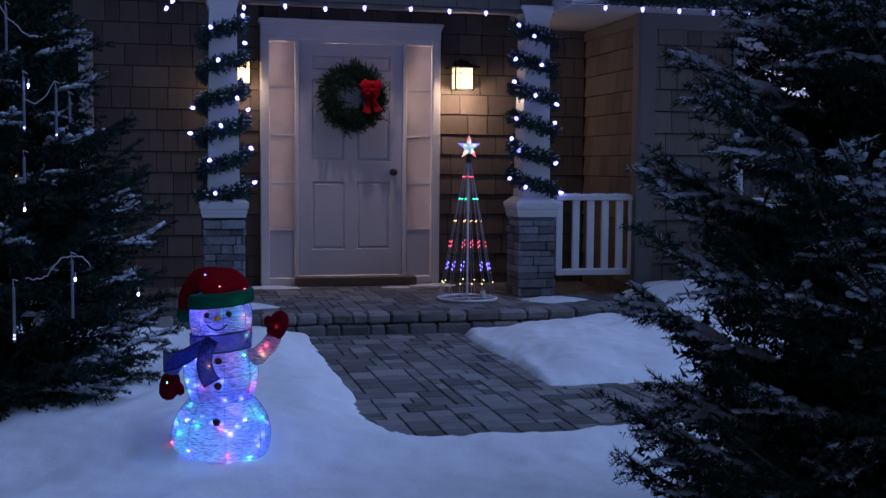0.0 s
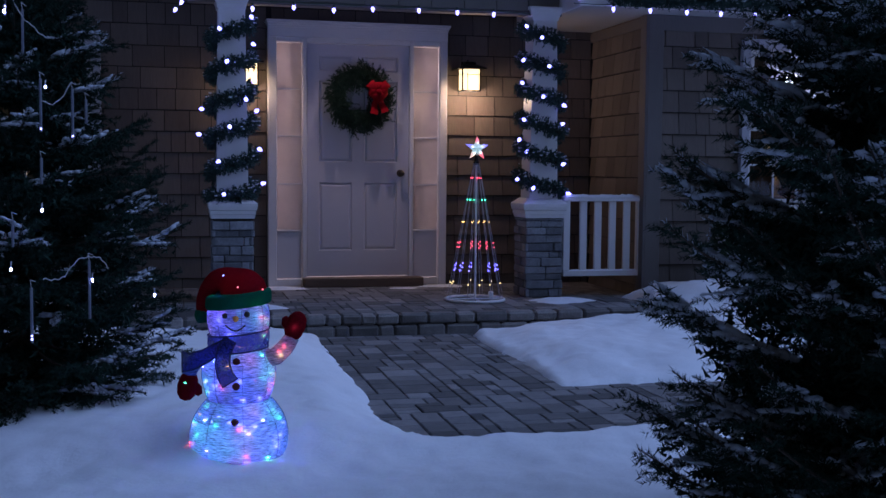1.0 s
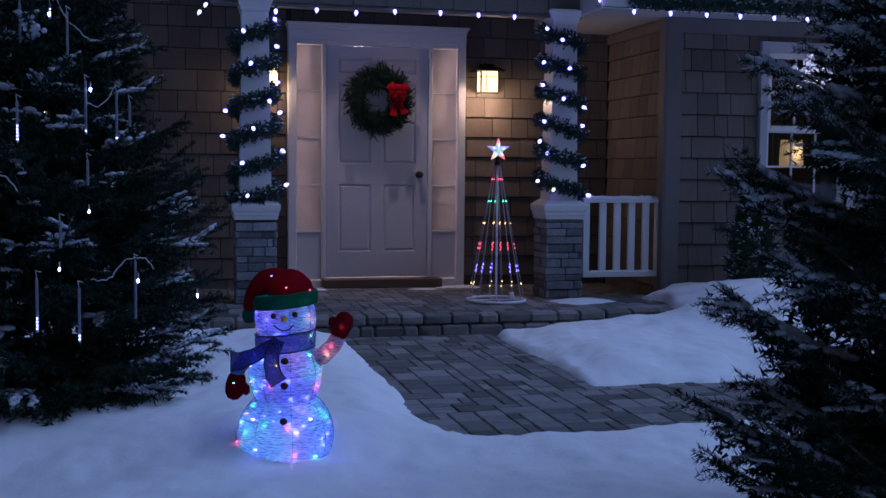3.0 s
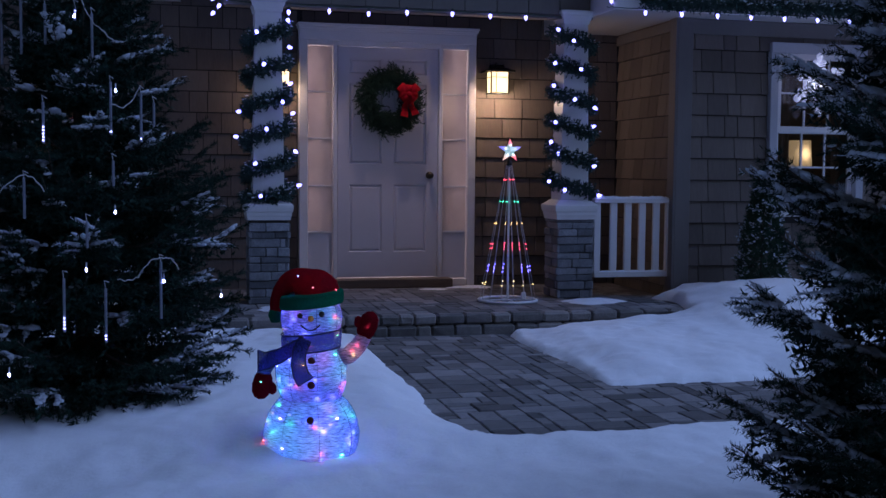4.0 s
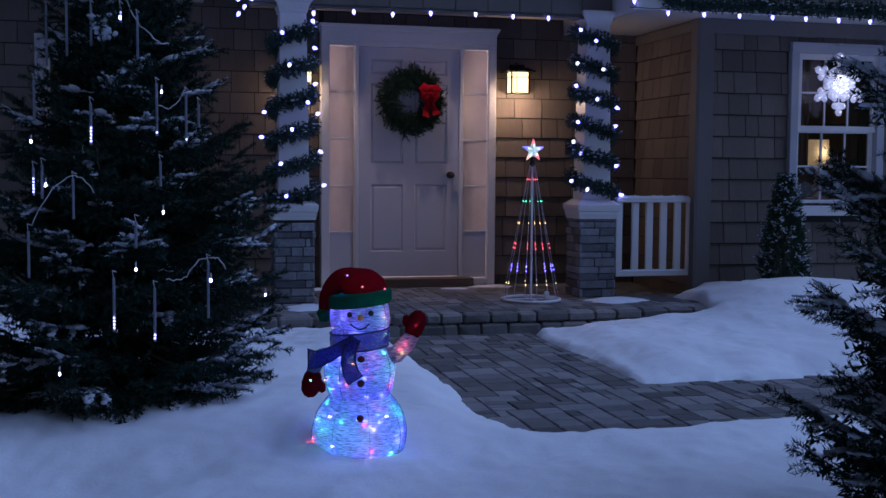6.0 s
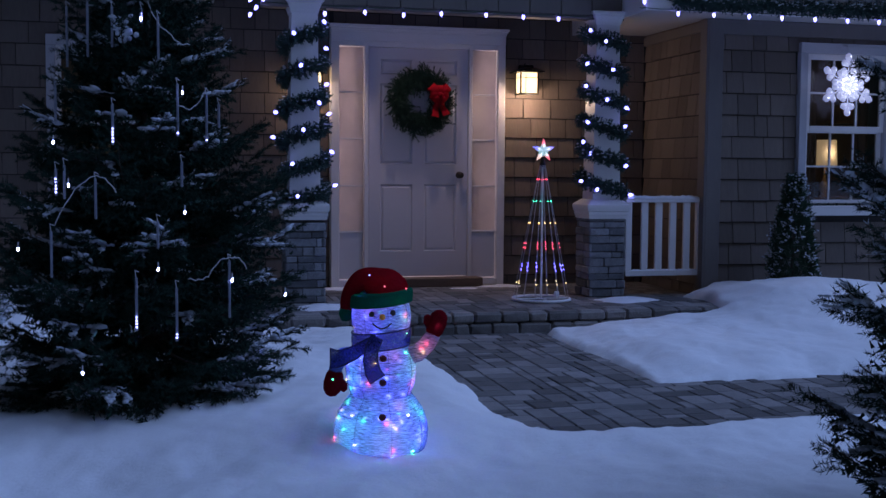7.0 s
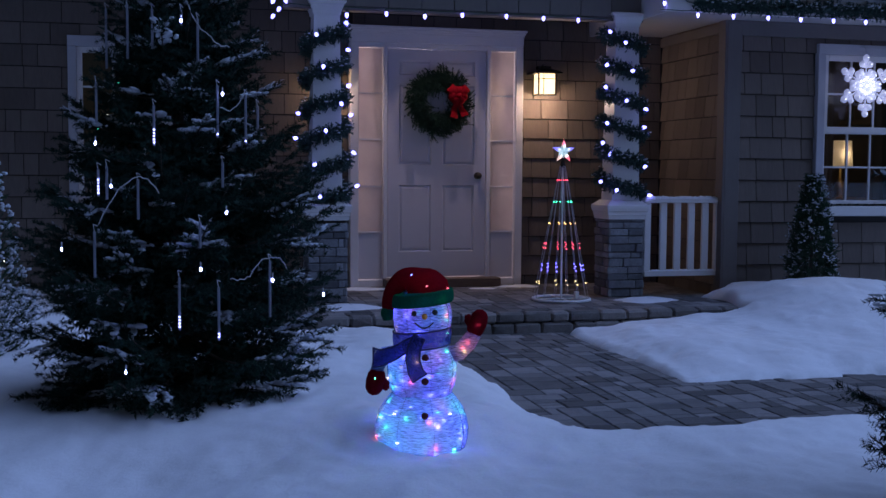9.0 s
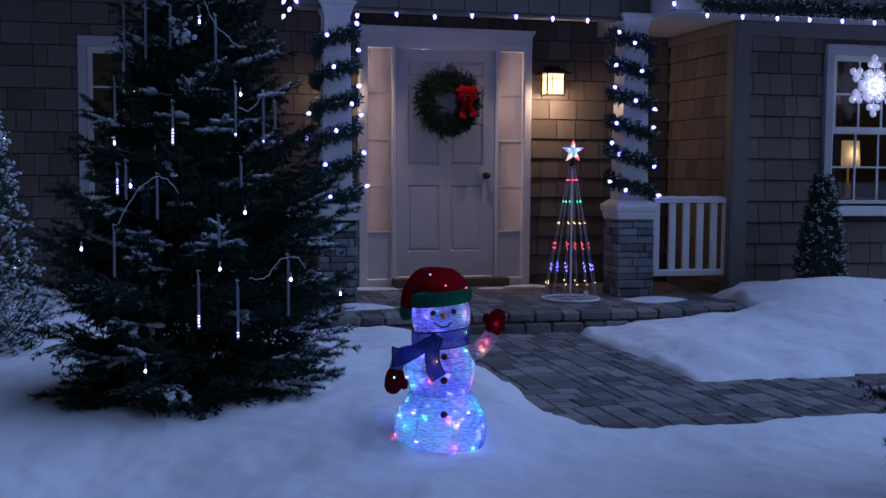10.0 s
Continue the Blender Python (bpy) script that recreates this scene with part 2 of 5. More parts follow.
def snow_height(x, y):
    g = path_gap(x, y)
    z = 0.02 + 0.03 * wavy(x, y, 1.3, 7) + (0.012 * wavy(x, y, 5.0, 8) + 0.004 * wavy(x, y, 13.0, 9) + 0.001 * wavy(x, y, 43.0, 10)) * ramp01((y - 1.2) / 0.8)
    z = z + 0.05 * hump(x, y, 0.62, 6.6, 0.42, 1.5) + 0.05 * hump(x, y, 2.7, 6.6, 0.7, 0.8)
    z = z + 0.18 * hump(x, y, 4.35, 7.75, 0.85, 0.75) + 0.12 * ramp01((x - 3.3) / 0.7) * ramp01((y - 6.6) / 1.6)
    z = z + 0.06 * ramp01((-0.6 - x) / 1.5) * ramp01((y - 6.0) / 2.0) + 0.03 * hump(x, y, -0.7, 5.6, 0.8, 0.6)
    z = z - 0.07 * ramp01((4.8 - y) / 0.5) - 0.03 * ramp01((4.0 - y) / 1.6)
    z = z - 0.11 * ramp01((0.0 - x) / 1.2) * ramp01((5.3 - y) / 0.8)
    z = z * ramp01((g + 0.02) / 0.35) + 0.030 * ramp01(g / 0.06) + 0.030 * ramp01(g / 0.38) - 0.10 * (1 - ramp01((g + 0.06) / 0.07))
    porch = ramp01((y - 7.72) / 0.1) * ramp01((3.62 + 0.5 * ramp01((y - 8.6) / 0.1) + 0.06 * np.sin(7 * y) - x) / 0.16) * ramp01((x - 0.12) / 0.1)
    return z * (1 - porch) - 0.12 * porch


def graded(lo, a, b, hi, step):
    mid = np.arange(a, b, step)
    out = [0.06 * 1.5 ** k for k in range(18)]
    low = [a - sum(out[:k + 1]) for k in range(18)]
    high = [b + sum(out[:k + 1]) for k in range(18)]
    return np.array([v for v in reversed(low) if v > lo] + list(mid) + [v for v in high if v < hi])


gx, gy = graded(-160, -2.2, 5.6, 160, 0.025), graded(-160, 1.4, 8.8, 160, 0.025)
X, Y = np.meshgrid(gx, gy)
Z = snow_height(X, Y)
near = (X > -2.3) & (X < 5.7) & (Y > 2.3) & (Y < 8.9) & (path_gap(X, Y) > 0)
for j, i in np.argwhere(near):
    x, y = X[j, i], Y[j, i]
    Z[j, i] += 0.018 * noise.noise((x * 4, y * 4, 0)) + 0.009 * noise.noise((x * 12, y * 12, 3)) + 0.0032 * noise.noise((x * 34, y * 34, 7))
nx, ny = len(gx), len(gy)
idx = np.arange(nx * ny).reshape(ny, nx)
quads = np.stack([idx[:-1, :-1], idx[:-1, 1:], idx[1:, 1:], idx[1:, :-1]], -1).reshape(-1, 4)
tagged(new("ground", numpy_mesh("ground", np.stack([X, Y, Z], -1).reshape(-1, 3), quads, SNOW, True)),
       "soft trampled white snow heaped beside the cleared path", "snow", kind="structure")
path = solid("path", Shape().box(0.86, 9.0, 4.63, 5.95, -0.2, -0.010).box(0.86, 2.3, 5.95, 7.86, -0.2, -0.010), BED,
             "cleared garden path of grey concrete pavers in mixed sizes", "path")
porch = solid("porch", Shape().box(-0.6, 3.78, 7.95, 9.95, -0.2, 0.130), BED,
              "low raised porch floor paved with grey concrete pavers", "porch")

# ---- house walls ----
BY, FY, SX = 9.98, 8.70, 3.80   # back wall face, front wall face, side wall face


def wall_with_hole(x0, x1, y0, y1, z0, z1, hx0, hx1, hz0, hz1):
    s = Shape().box(x0, hx0, y0, y1, z0, z1).box(hx1, x1, y0, y1, z0, z1)
    return s.box(hx0, hx1, y0, y1, z0, hz0).box(hx0, hx1, y0, y1, hz1, z1)


LWX0, LWX1, RWX0, RWX1 = -1.50, -0.66, 4.72, 5.49
WZ0, WZ1 = 0.92, 2.20
wall_left = solid("wall_back_left", wall_with_hole(-6.0, 0.84, BY + 0.02, BY + 0.2, -0.2, 2.9, LWX0, LWX1, WZ0, WZ1), BACKING,
                  "taupe shingled house wall with a white window", "wall")
wall_right = solid("wall_back_right", Shape().box(2.35, SX + 0.2, BY + 0.02, BY + 0.2, -0.2, 2.9).box(0.84, 2.35, BY + 0.02, BY + 0.2, 2.40, 2.9), BACKING,
                   "taupe shingled porch wall beside the front door", "wall")
wall_side = solid("wall_side", Shape().box(SX + 0.02, SX + 0.2, FY + 0.22, BY + 0.02, -0.2, 2.9), BACKING,
                  "taupe shingled side wall of the porch", "wall")
wall_front = solid("wall_front", wall_with_hole(SX + 0.02, 9.0, FY + 0.02, FY + 0.22, -0.2, 2.9, RWX0, RWX1, WZ0, WZ1), BACKING,
                   "taupe shingled front wall of the house wing", "wall")
solid("wall_rear", Shape().box(-6.2, 9.2, 13.8, 14.0, -0.2, 2.9).box(-6.2, -6.0, BY + 0.02, 13.8, -0.2, 2.9).box(9.0, 9.2, FY + 0.02, 13.8, -0.2, 2.9), BOARD,
      "plain taupe outer walls of the house", "wall")
trim = solid("trim", Shape().box(SX - 0.004, SX + 0.13, FY - 0.025, FY - 0.001, 0.0, 2.46, 0.003)
             .box(SX - 0.022, SX - 0.002, FY - 0.022, FY + 0.10, 0.0, 2.46, 0.003)
             .box(SX - 0.02, SX, FY + 0.1, BY - 0.01, 2.36, 2.44, 0.003)
             .box(SX + 0.13, 9.0, FY - 0.02, FY + 0.002, 2.335, 2.46, 0.003), BOARD, "taupe corner boards and frieze boards on the house wall", "trim")

# ---- roof, beam and soffits ----
solid("ceiling", Shape().box(-0.2, 3.10, 8.98, BY + 0.02, 2.86, 2.90).box(3.10, SX + 0.02, 8.33, BY + 0.02, 2.46, 2.50).box(3.07, 3.10, 8.985, BY + 0.015, 2.44, 2.86), SOFFIT,
      "pale painted porch ceiling boards", "ceiling")
# the last box is an overhang added out of view to darken the left wall
solid("soffit", Shape().box(SX + 0.03, 9.2, 8.33, FY - 0.002, 2.462, 2.50).box(-6.2, -0.2, 9.5, BY + 0.018, 2.60, 2.64).box(-6.2, -0.02, 8.6, 9.5, 2.61, 2.65), SOFFIT,
      "pale painted soffit under the eaves, with an added unseen overhang that shades the left wall", "soffit")
beam = solid("beam", Shape().box(0.12, 3.06, 8.80, 8.98, 2.435, 2.9, 0.006).box(0.10, 3.08, 8.785, 8.80, 2.425, 2.452, 0.003), BOARD,
             "painted porch beam with a thin trim strip below", "beam")
for k in range(11):
    x = 0.125 + k * 0.267
    part("panel", Shape().box(x, x + 0.261, 8.778, 8.799, 2.455, 2.75, 0.002), BOARD, beam)
solid("fascia", Shape().box(3.06, 9.2, 8.30, 8.328, 2.45, 2.62, 0.003).box(3.06, 3.09, 8.328, 8.80, 2.45, 2.62, 0.003), WHITE,
      "white painted fascia board along the eaves", "fascia")
roof = Shape()
roof.add([(3.0, 8.22, 2.60), (9.4, 8.22, 2.60), (9.4, 11.2, 4.3), (3.0, 11.2, 4.3), (3.0, 8.22, 2.66), (9.4, 8.22, 2.66), (9.4, 11.2, 4.38), (3.0, 11.2, 4.38)],
         [(0, 3, 2, 1), (4, 5, 6, 7), (0, 1, 5, 4), (1, 2, 6, 5), (2, 3, 7, 6), (3, 0, 4, 7)])
roof.add([(-6.4, 9.4, 2.66), (3.0, 9.4, 2.66), (3.0, 11.8, 4.3), (-6.4, 11.8, 4.3), (-6.4, 9.4, 2.72), (3.0, 9.4, 2.72), (3.0, 11.8, 4.38), (-6.4, 11.8, 4.38)],
         [(0, 3, 2, 1), (4, 5, 6, 7), (0, 1, 5, 4), (1, 2, 6, 5), (2, 3, 7, 6), (3, 0, 4, 7)])
roof.add([(-6.4, 14.2, 2.6), (9.4, 14.2, 2.6), (9.4, 11.2, 4.3), (-6.4, 11.2, 4.3), (-6.4, 14.2, 2.68), (9.4, 14.2, 2.68), (9.4, 11.2, 4.38), (-6.4, 11.2, 4.38)],
         [(0, 1, 2, 3), (7, 6, 5, 4), (4, 5, 1, 0), (5, 6, 2, 1), (6, 7, 3, 2), (7, 4, 0, 3)])
roof.box(-0.1, 3.3, 8.6, 10.6, 2.9, 3.0)
solid("roof", roof, ROOFING, "dark asphalt shingle roof of the house", "roof")

# ---- front door with sidelights ----
DX0, DX1, DZ0, DZ1 = 1.14, 2.05, 0.225, 2.265
surround = tagged(new("door_surround", Shape()
                      .box(0.80, 0.875, 9.88, 10.1, 0.14, 2.31, 0.004).box(2.325, 2.395, 9.88, 10.1, 0.14, 2.31, 0.004)
                      .box(1.10, 1.136, 9.89, 10.1, 0.14, 2.31, 0.004).box(2.054, 2.09, 9.89, 10.1, 0.14, 2.31, 0.004)
                      .box(0.875, 1.10, 9.895, 10.1, 2.27, 2.31, 0.003).box(2.09, 2.325, 9.895, 10.1, 2.27, 2.31, 0.003).box(1.136, 2.054, 9.89, 10.1, 2.268, 2.31, 0.003)
                      .box(0.80, 2.395, 9.872, 9.985, 2.31, 2.395, 0.004)
                      .box(0.798, 2.397, 9.855, 9.99, 2.395, 2.412, 0.003).box(0.790, 2.403, 9.835, 9.99, 2.412, 2.43, 0.004).box(0.782, 2.410, 9.815, 9.99, 2.43, 2.452, 0.004)
                      .box(0.875, 1.10, 9.90, 10.1, 0.14, 0.20, 0.003).box(2.09, 2.325, 9.90, 10.1, 0.14, 0.20, 0.003)
                      .mesh("door_surround", WHITE)), "white painted door surround with crown moulding and sidelights", "door frame", kind="structure")
for side, (a, b) in enumerate(((0.875, 1.10), (2.09, 2.325))):
    zs = [0.20, 0.629, 1.038, 1.457, 1.866, 2.27]
    for k in range(5):
        part("pane", Shape().box(a + 0.006, b - 0.006, 9.925, 9.935, zs[k] + 0.008, zs[k + 1] - 0.008, 0.002), FROST if k else DOORPAINT, surround,
             "frosted sidelight pane" if k else "solid lower sidelight panel")
        if k:
            part("muntin", Shape().box(a, b, 9.912, 9.94, zs[k] - 0.008, zs[k] + 0.008, 0.003), WHITE, surround)

door = thing("front_door", (1.595, 9.95, 0.225), "closed pale painted six-panel front door with a wreath", "door")
leaf = Shape().box(DX0, DX1, 9.925, 9.96, DZ0, DZ1)
cols, rows = ((1.245, 1.54), (1.645, 1.945)), ((0.452, 1.054), (1.235, 1.95), (2.03, 2.165))
# stiles and rails stand proud of the leaf
xs = (DX0 + 0.002, cols[0][0], cols[0][1], cols[1][0], cols[1][1], DX1 - 0.002)
for a, b in ((xs[0], xs[1]), (xs[2], xs[3]), (xs[4], xs[5])):
    leaf.box(a, b, 9.908, 9.925, DZ0 + 0.002, DZ1 - 0.002)
zz = (DZ0 + 0.002, rows[0][0], rows[0][1], rows[1][0], rows[1][1], rows[2][0], rows[2][1], DZ1 - 0.002)
for a, b in ((zz[0], zz[1]), (zz[2], zz[3]), (zz[4], zz[5]), (zz[6], zz[7])):
    for c in cols:
        leaf.box(c[0], c[1], 9.908, 9.925, a, b)
part("leaf", leaf, DOORPAINT, door)
for c in cols:
    for r in rows:
        p = Shape()
        ring = [(c[0], r[0]), (c[1], r[0]), (c[1], r[1]), (c[0], r[1])]
        inner = [(c[0] + 0.03, r[0] + 0.03), (c[1] - 0.03, r[0] + 0.03), (c[1] - 0.03, r[1] - 0.03), (c[0] + 0.03, r[1] - 0.03)]
        deep = [(c[0] + 0.012, r[0] + 0.012), (c[1] - 0.012, r[0] + 0.012), (c[1] - 0.012, r[1] - 0.012), (c[0] + 0.012, r[1] - 0.012)]
        vs = [(x, 9.909, z) for x, z in ring] + [(x, 9.922, z) for x, z in deep] + [(x, 9.911, z) for x, z in inner]
        fs = [(i + 4 * k, (i + 1) % 4 + 4 * k, (i + 1) % 4 + 4 * k + 4, i + 4 * k + 4) for k in (0, 1) for i in range(4)] + [(8, 9, 10, 11)]
        part("door_panel", p.add(vs, fs), DOORPAINT, door)
knob = part("door_knob", Shape().ball((1.972, 9.845, 1.14), 0.030, (1, 0.75, 1), 2), BRONZE, door, "dark bronze round knob", True)
part("rose", Shape().add([(1.972 + 0.032 * math.cos(a), y, 1.14 + 0.032 * math.sin(a)) for y in (9.897, 9.908) for a in [k * math.pi / 8 for k in range(16)]],
                         [tuple(range(16))] + [(k, k + 16, (k + 1) % 16 + 16, (k + 1) % 16) for k in range(16)])
     .tube([(1.972, 9.90, 1.14), (1.972, 9.86, 1.14)], 0.012, 10), BRONZE, knob)
solid("threshold", Shape().box(1.10, 2.16, 9.74, 9.905, 0.142, 0.218, 0.006), WOOD, "weathered brown wooden threshold under the front door", "threshold")

# ---- windows ----
def window(name, x0, x1, y, label):
    s = Shape()
    cx = 0.072
    s.box(x0 - cx, x0, y - 0.03, y + 0.04, WZ0 - 0.02, WZ1, 0.004).box(x1, x1 + cx, y - 0.03, y + 0.04, WZ0 - 0.02, WZ1, 0.004)
    s.box(x0 - cx, x1 + cx, y - 0.034, y + 0.04, WZ1, WZ1 + 0.09, 0.004)
    w = tagged(new(name, s.mesh(name, CASING)), label, "window", kind="structure")
    part("window_sill", Shape().box(x0 - cx - 0.01, x1 + cx + 0.01, y - 0.055, y + 0.04, WZ0 - 0.105, WZ0 - 0.02, 0.006), WHITE, w)
    mid = 1.556
    for a, b, d in ((WZ0 - 0.02, mid + 0.02, 0.03), (mid - 0.02, WZ1, 0.0)):
        fr = Shape()
        yy = y + d
        fr.box(x0, x0 + 0.045, yy, yy + 0.03, a, b, 0.003).box(x1 - 0.045, x1, yy, yy + 0.03, a, b, 0.003)
        fr.box(x0 + 0.045, x1 - 0.045, yy, yy + 0.03, a, a + 0.05, 0.003).box(x0 + 0.045, x1 - 0.045, yy, yy + 0.03, b - 0.05, b, 0.003)
        sash = part("window_frame", fr, WHITE, w)
        g = 0.008
        xa, xb, za, zb = x0 + 0.045, x1 - 0.045, a + 0.05, b - 0.05
        bars = Shape()
        for k in (1, 2):
            u = xa + (xb - xa) * k / 3
            bars.box(u - g, u + g, yy + 0.006, yy + 0.024, za, zb)
        bars.box(xa, xb, yy + 0.005, yy + 0.025, (za + zb) / 2 - g, (za + zb) / 2 + g)
        part("muntin", bars, WHITE, sash)
        pane = part("pane", Shape().box(xa, xb, yy + 0.012, yy + 0.016, za, zb), GLASS, sash)
        pane.visible_shadow = False
    return w


window("window_1", LWX0, LWX1, BY - 0.01, "white double-hung window with divided panes, dark room behind")
window("window_2", RWX0, RWX1, FY - 0.01, "white double-hung window with divided panes, table lamp glowing behind")

# ---- porch columns ----
def column(cx, label):
    cy = 8.87
    c = thing("porch_column", (cx, cy, 0.14), label, "column", "porch columns")
    def frustum(s, rows):
        vs = [(cx + sx * h, cy + sy * h, z) for h, z in rows for sx, sy in ((-1, -1), (1, -1), (1, 1), (-1, 1))]
        n = len(rows)
        fs = [(4 * i + k, 4 * i + (k + 1) % 4, 4 * i + 4 + (k + 1) % 4, 4 * i + 4 + k) for i in range(n - 1) for k in range(4)]
        return s.add(vs, fs + [(3, 2, 1, 0), tuple(range(4 * n - 4, 4 * n))])
    part("shaft", frustum(Shape(), [(0.120, 0.93), (0.100, 2.40)]), WHITE, c, "tapered white painted shaft")
    part("capital", frustum(Shape(), [(0.108, 2.385), (0.112, 2.41), (0.128, 2.45), (0.128, 2.455), (0.147, 2.475), (0.147, 2.49), (0.09, 2.50)]), WHITE, c)
    part("plinth_cap", frustum(Shape(), [(0.163, 0.79), (0.168, 0.82), (0.172, 0.824), (0.172, 0.85), (0.18, 0.856), (0.185, 0.885), (0.185, 0.905), (0.13, 0.95)]), WHITE, c, "white moulded cap")
    base = part("stone_base", Shape().box(cx - 0.14, cx + 0.14, cy - 0.14, cy + 0.14, 0.106, 0.80), BED, c, "stacked grey ledge stone base")
    rr = random.Random(int(cx * 100))
    z = 0.142
    courses = []
    while z < 0.77:
        h = rr.choice((0.052, 0.06, 0.066, 0.07))
        h = min(h, 0.79 - z)
        courses.append((z, h))
        z += h
    for z, h in courses:
        for f in range(4):
            u = -0.157
            while u < 0.156:
                w = rr.choice((0.09, 0.13, 0.17, 0.2, 0.24))
                if 0.157 - (u + w) < 0.06:
                    w = 0.157 - u
                d = 0.157 + rr.uniform(-0.010, 0.008)
                a, b = u + 0.002, u + w - 0.002
                s = Shape().box(0, b - a, 0, 0.03, 0, h - 0.005, 0.006)
                s.v = [(x, y + rr.uniform(-0.003, 0.003), q + rr.uniform(-0.002, 0.002)) for x, y, q in s.v]
                o = under(new("stone", s.mesh("stone", LEDGE)), base)
                o.matrix_basis = Matrix.Translation((cx, cy, 0)) @ Matrix.Rotation(f * math.pi / 2, 4, "Z") @ Matrix.Translation((a, -d, z + 0.0025))
                u += w
    return c


column(0.437, "tapered white porch column on a grey stacked stone base, wound with a lit garland")
column(2.935, "tapered white porch column on a grey stacked stone base, beside the railing")

# ---- porch railing ----
rail = thing("porch_railing", (3.46, 8.78, 0.14), "white painted wooden porch railing with snow on its top rail", "railing")
part("top_rail", Shape().box(3.11, 3.815, 8.745, 8.815, 0.925, 0.962, 0.006), WHITE, rail)
part("bottom_rail", Shape().box(3.12, 3.80, 8.76, 8.80, 0.305, 0.35, 0.004), WHITE, rail)
for a, b in ((3.115, 3.172), (3.762, 3.80)):
    part("post", Shape().box(a, b, 8.757, 8.803, 0.35, 0.925, 0.004), WHITE, rail)
for a in (3.262, 3.39, 3.518, 3.646):
    part("baluster", Shape().box(a, a + 0.06, 8.765, 8.795, 0.35, 0.925, 0.004), WHITE, rail)


def snow_strip(x0, x1, y0, y1, z, h, seed, n=40, m=7):
    rows = []
    rr = random.Random(seed)
    bumps = [rr.uniform(0.5, 1.2) for _ in range(n + 1)]
    for j in range(m + 1):
        v = j / m
        row = []
        for i in range(n + 1):
            u = i / n
            e = min(1, min(u, 1 - u) * 8) ** 0.5
            top = h * math.sin(math.pi * v) ** 0.5 * e * (0.6 * bumps[i] + 0.4 * bumps[(i * 7) % n]) if 0 < j < m and 0 < i < n else -0.002
            row.append((x0 + (x1 - x0) * u, y0 + (y1 - y0) * v + 0.004 * math.sin(i * 1.7), z + top))
        rows.append(row)
    return Shape().sheet(rows)


part("snow", snow_strip(3.112, 3.813, 8.742, 8.818, 0.962, 0.022, 5), SNOW_CAP, rail, "thin snow on the rail", True)
part("snow", snow_strip(3.12, 3.80, 8.757, 8.80, 0.35, 0.012, 6), SNOW_CAP, rail, "thin snow on the rail", True)

# ---- evergreens ----
NEEDLE = material("fir_needle", (0.015, 0.034, 0.025), 0.8, 0.35, 25, 3, 0.0, random_by="island", spread=0.5, shine=0.12)
SPRAY = material("evergreen_spray", (0.030, 0.066, 0.038), 0.7, 0.35, 25, 3, 0.0, random_by="island", spread=0.5, shine=0.2)
BARK = material("fir_bark", (0.07, 0.05, 0.04), 0.9, 0.35, 80, 8, 0.6)
FROSTED = material("snow_on_needles", (0.52, 0.56, 0.62), 0.85, 0.25, 150, 22, 0.4)


def unit(v):
    return v / np.maximum(np.linalg.norm(v, axis=-1, keepdims=True), 1e-9)


def needles(p0, p1, per_m, length, width, lean, rng):
    """Needles as slim blades all round the twigs from p0 to p1: arrays of vertices and triangles."""
    seg = p1 - p0
    size = np.linalg.norm(seg, axis=1)
    count = np.maximum(1, (size * per_m + rng.uniform(0, 1, len(size))).astype(int))
    k = np.repeat(np.arange(len(size)), count)
    n = len(k)
    d = unit(seg)[k]
    at = p0[k] + seg[k] * rng.uniform(0, 1, (n, 1))
    side = unit(np.cross(d, rng.normal(size=(n, 3))))
    way = unit(d * lean + side * rng.uniform(0.6, 1.0, (n, 1)) + np.array([0, 0, 0.12]))
    long = length * rng.uniform(0.65, 1.15, (n, 1))
    flat = unit(np.cross(way, rng.normal(size=(n, 3)))) * width / 2
    v = np.stack([at - flat, at + flat, at + way * long], 1).reshape(-1, 3)
    return v, np.arange(3 * n).reshape(-1, 3)


_bm = bmesh.new()
bmesh.ops.create_icosphere(_bm, subdivisions=1, radius=1)
LUMP_V = np.array([v.co[:] for v in _bm.verts])
_bm.verts.index_update()
LUMP_F = np.array([[v.index for v in f.verts] for f in _bm.faces])
_bm.free()


def lumps(at, size, rng, flat=0.55, along=None):
    """Small uneven clots of snow; along: the way in which each one is drawn out."""
    n, m = len(at), len(LUMP_V)
    v = LUMP_V[None] * (1 + rng.uniform(-0.2, 0.2, (n, m, 1)))
    long = rng.uniform(0.7, 1.4, n) if along is None else rng.uniform(1.0, 1.7, n)
    sc = np.stack([long, rng.uniform(0.7, 1.3, n), np.full(n, flat)], 1)[:, None] * size[:, None, None]
    v = v * sc
    if along is None:
        a = rng.uniform(0, 6.283, n)
        lean = np.zeros(n)
    else:
        a = np.arctan2(along[:, 1], along[:, 0]) + rng.normal(size=n) * 0.25
        lean = along[:, 2]
    x = v[..., 0] * np.cos(a)[:, None] - v[..., 1] * np.sin(a)[:, None]
    y = v[..., 0] * np.sin(a)[:, None] + v[..., 1] * np.cos(a)[:, None]
    v = np.stack([x, y, v[..., 2] + v[..., 0] * lean[:, None]], -1) + at[:, None]
    f = (LUMP_F[None] + (np.arange(n) * m)[:, None, None]).reshape(-1, 3)
    return v.reshape(-1, 3), f


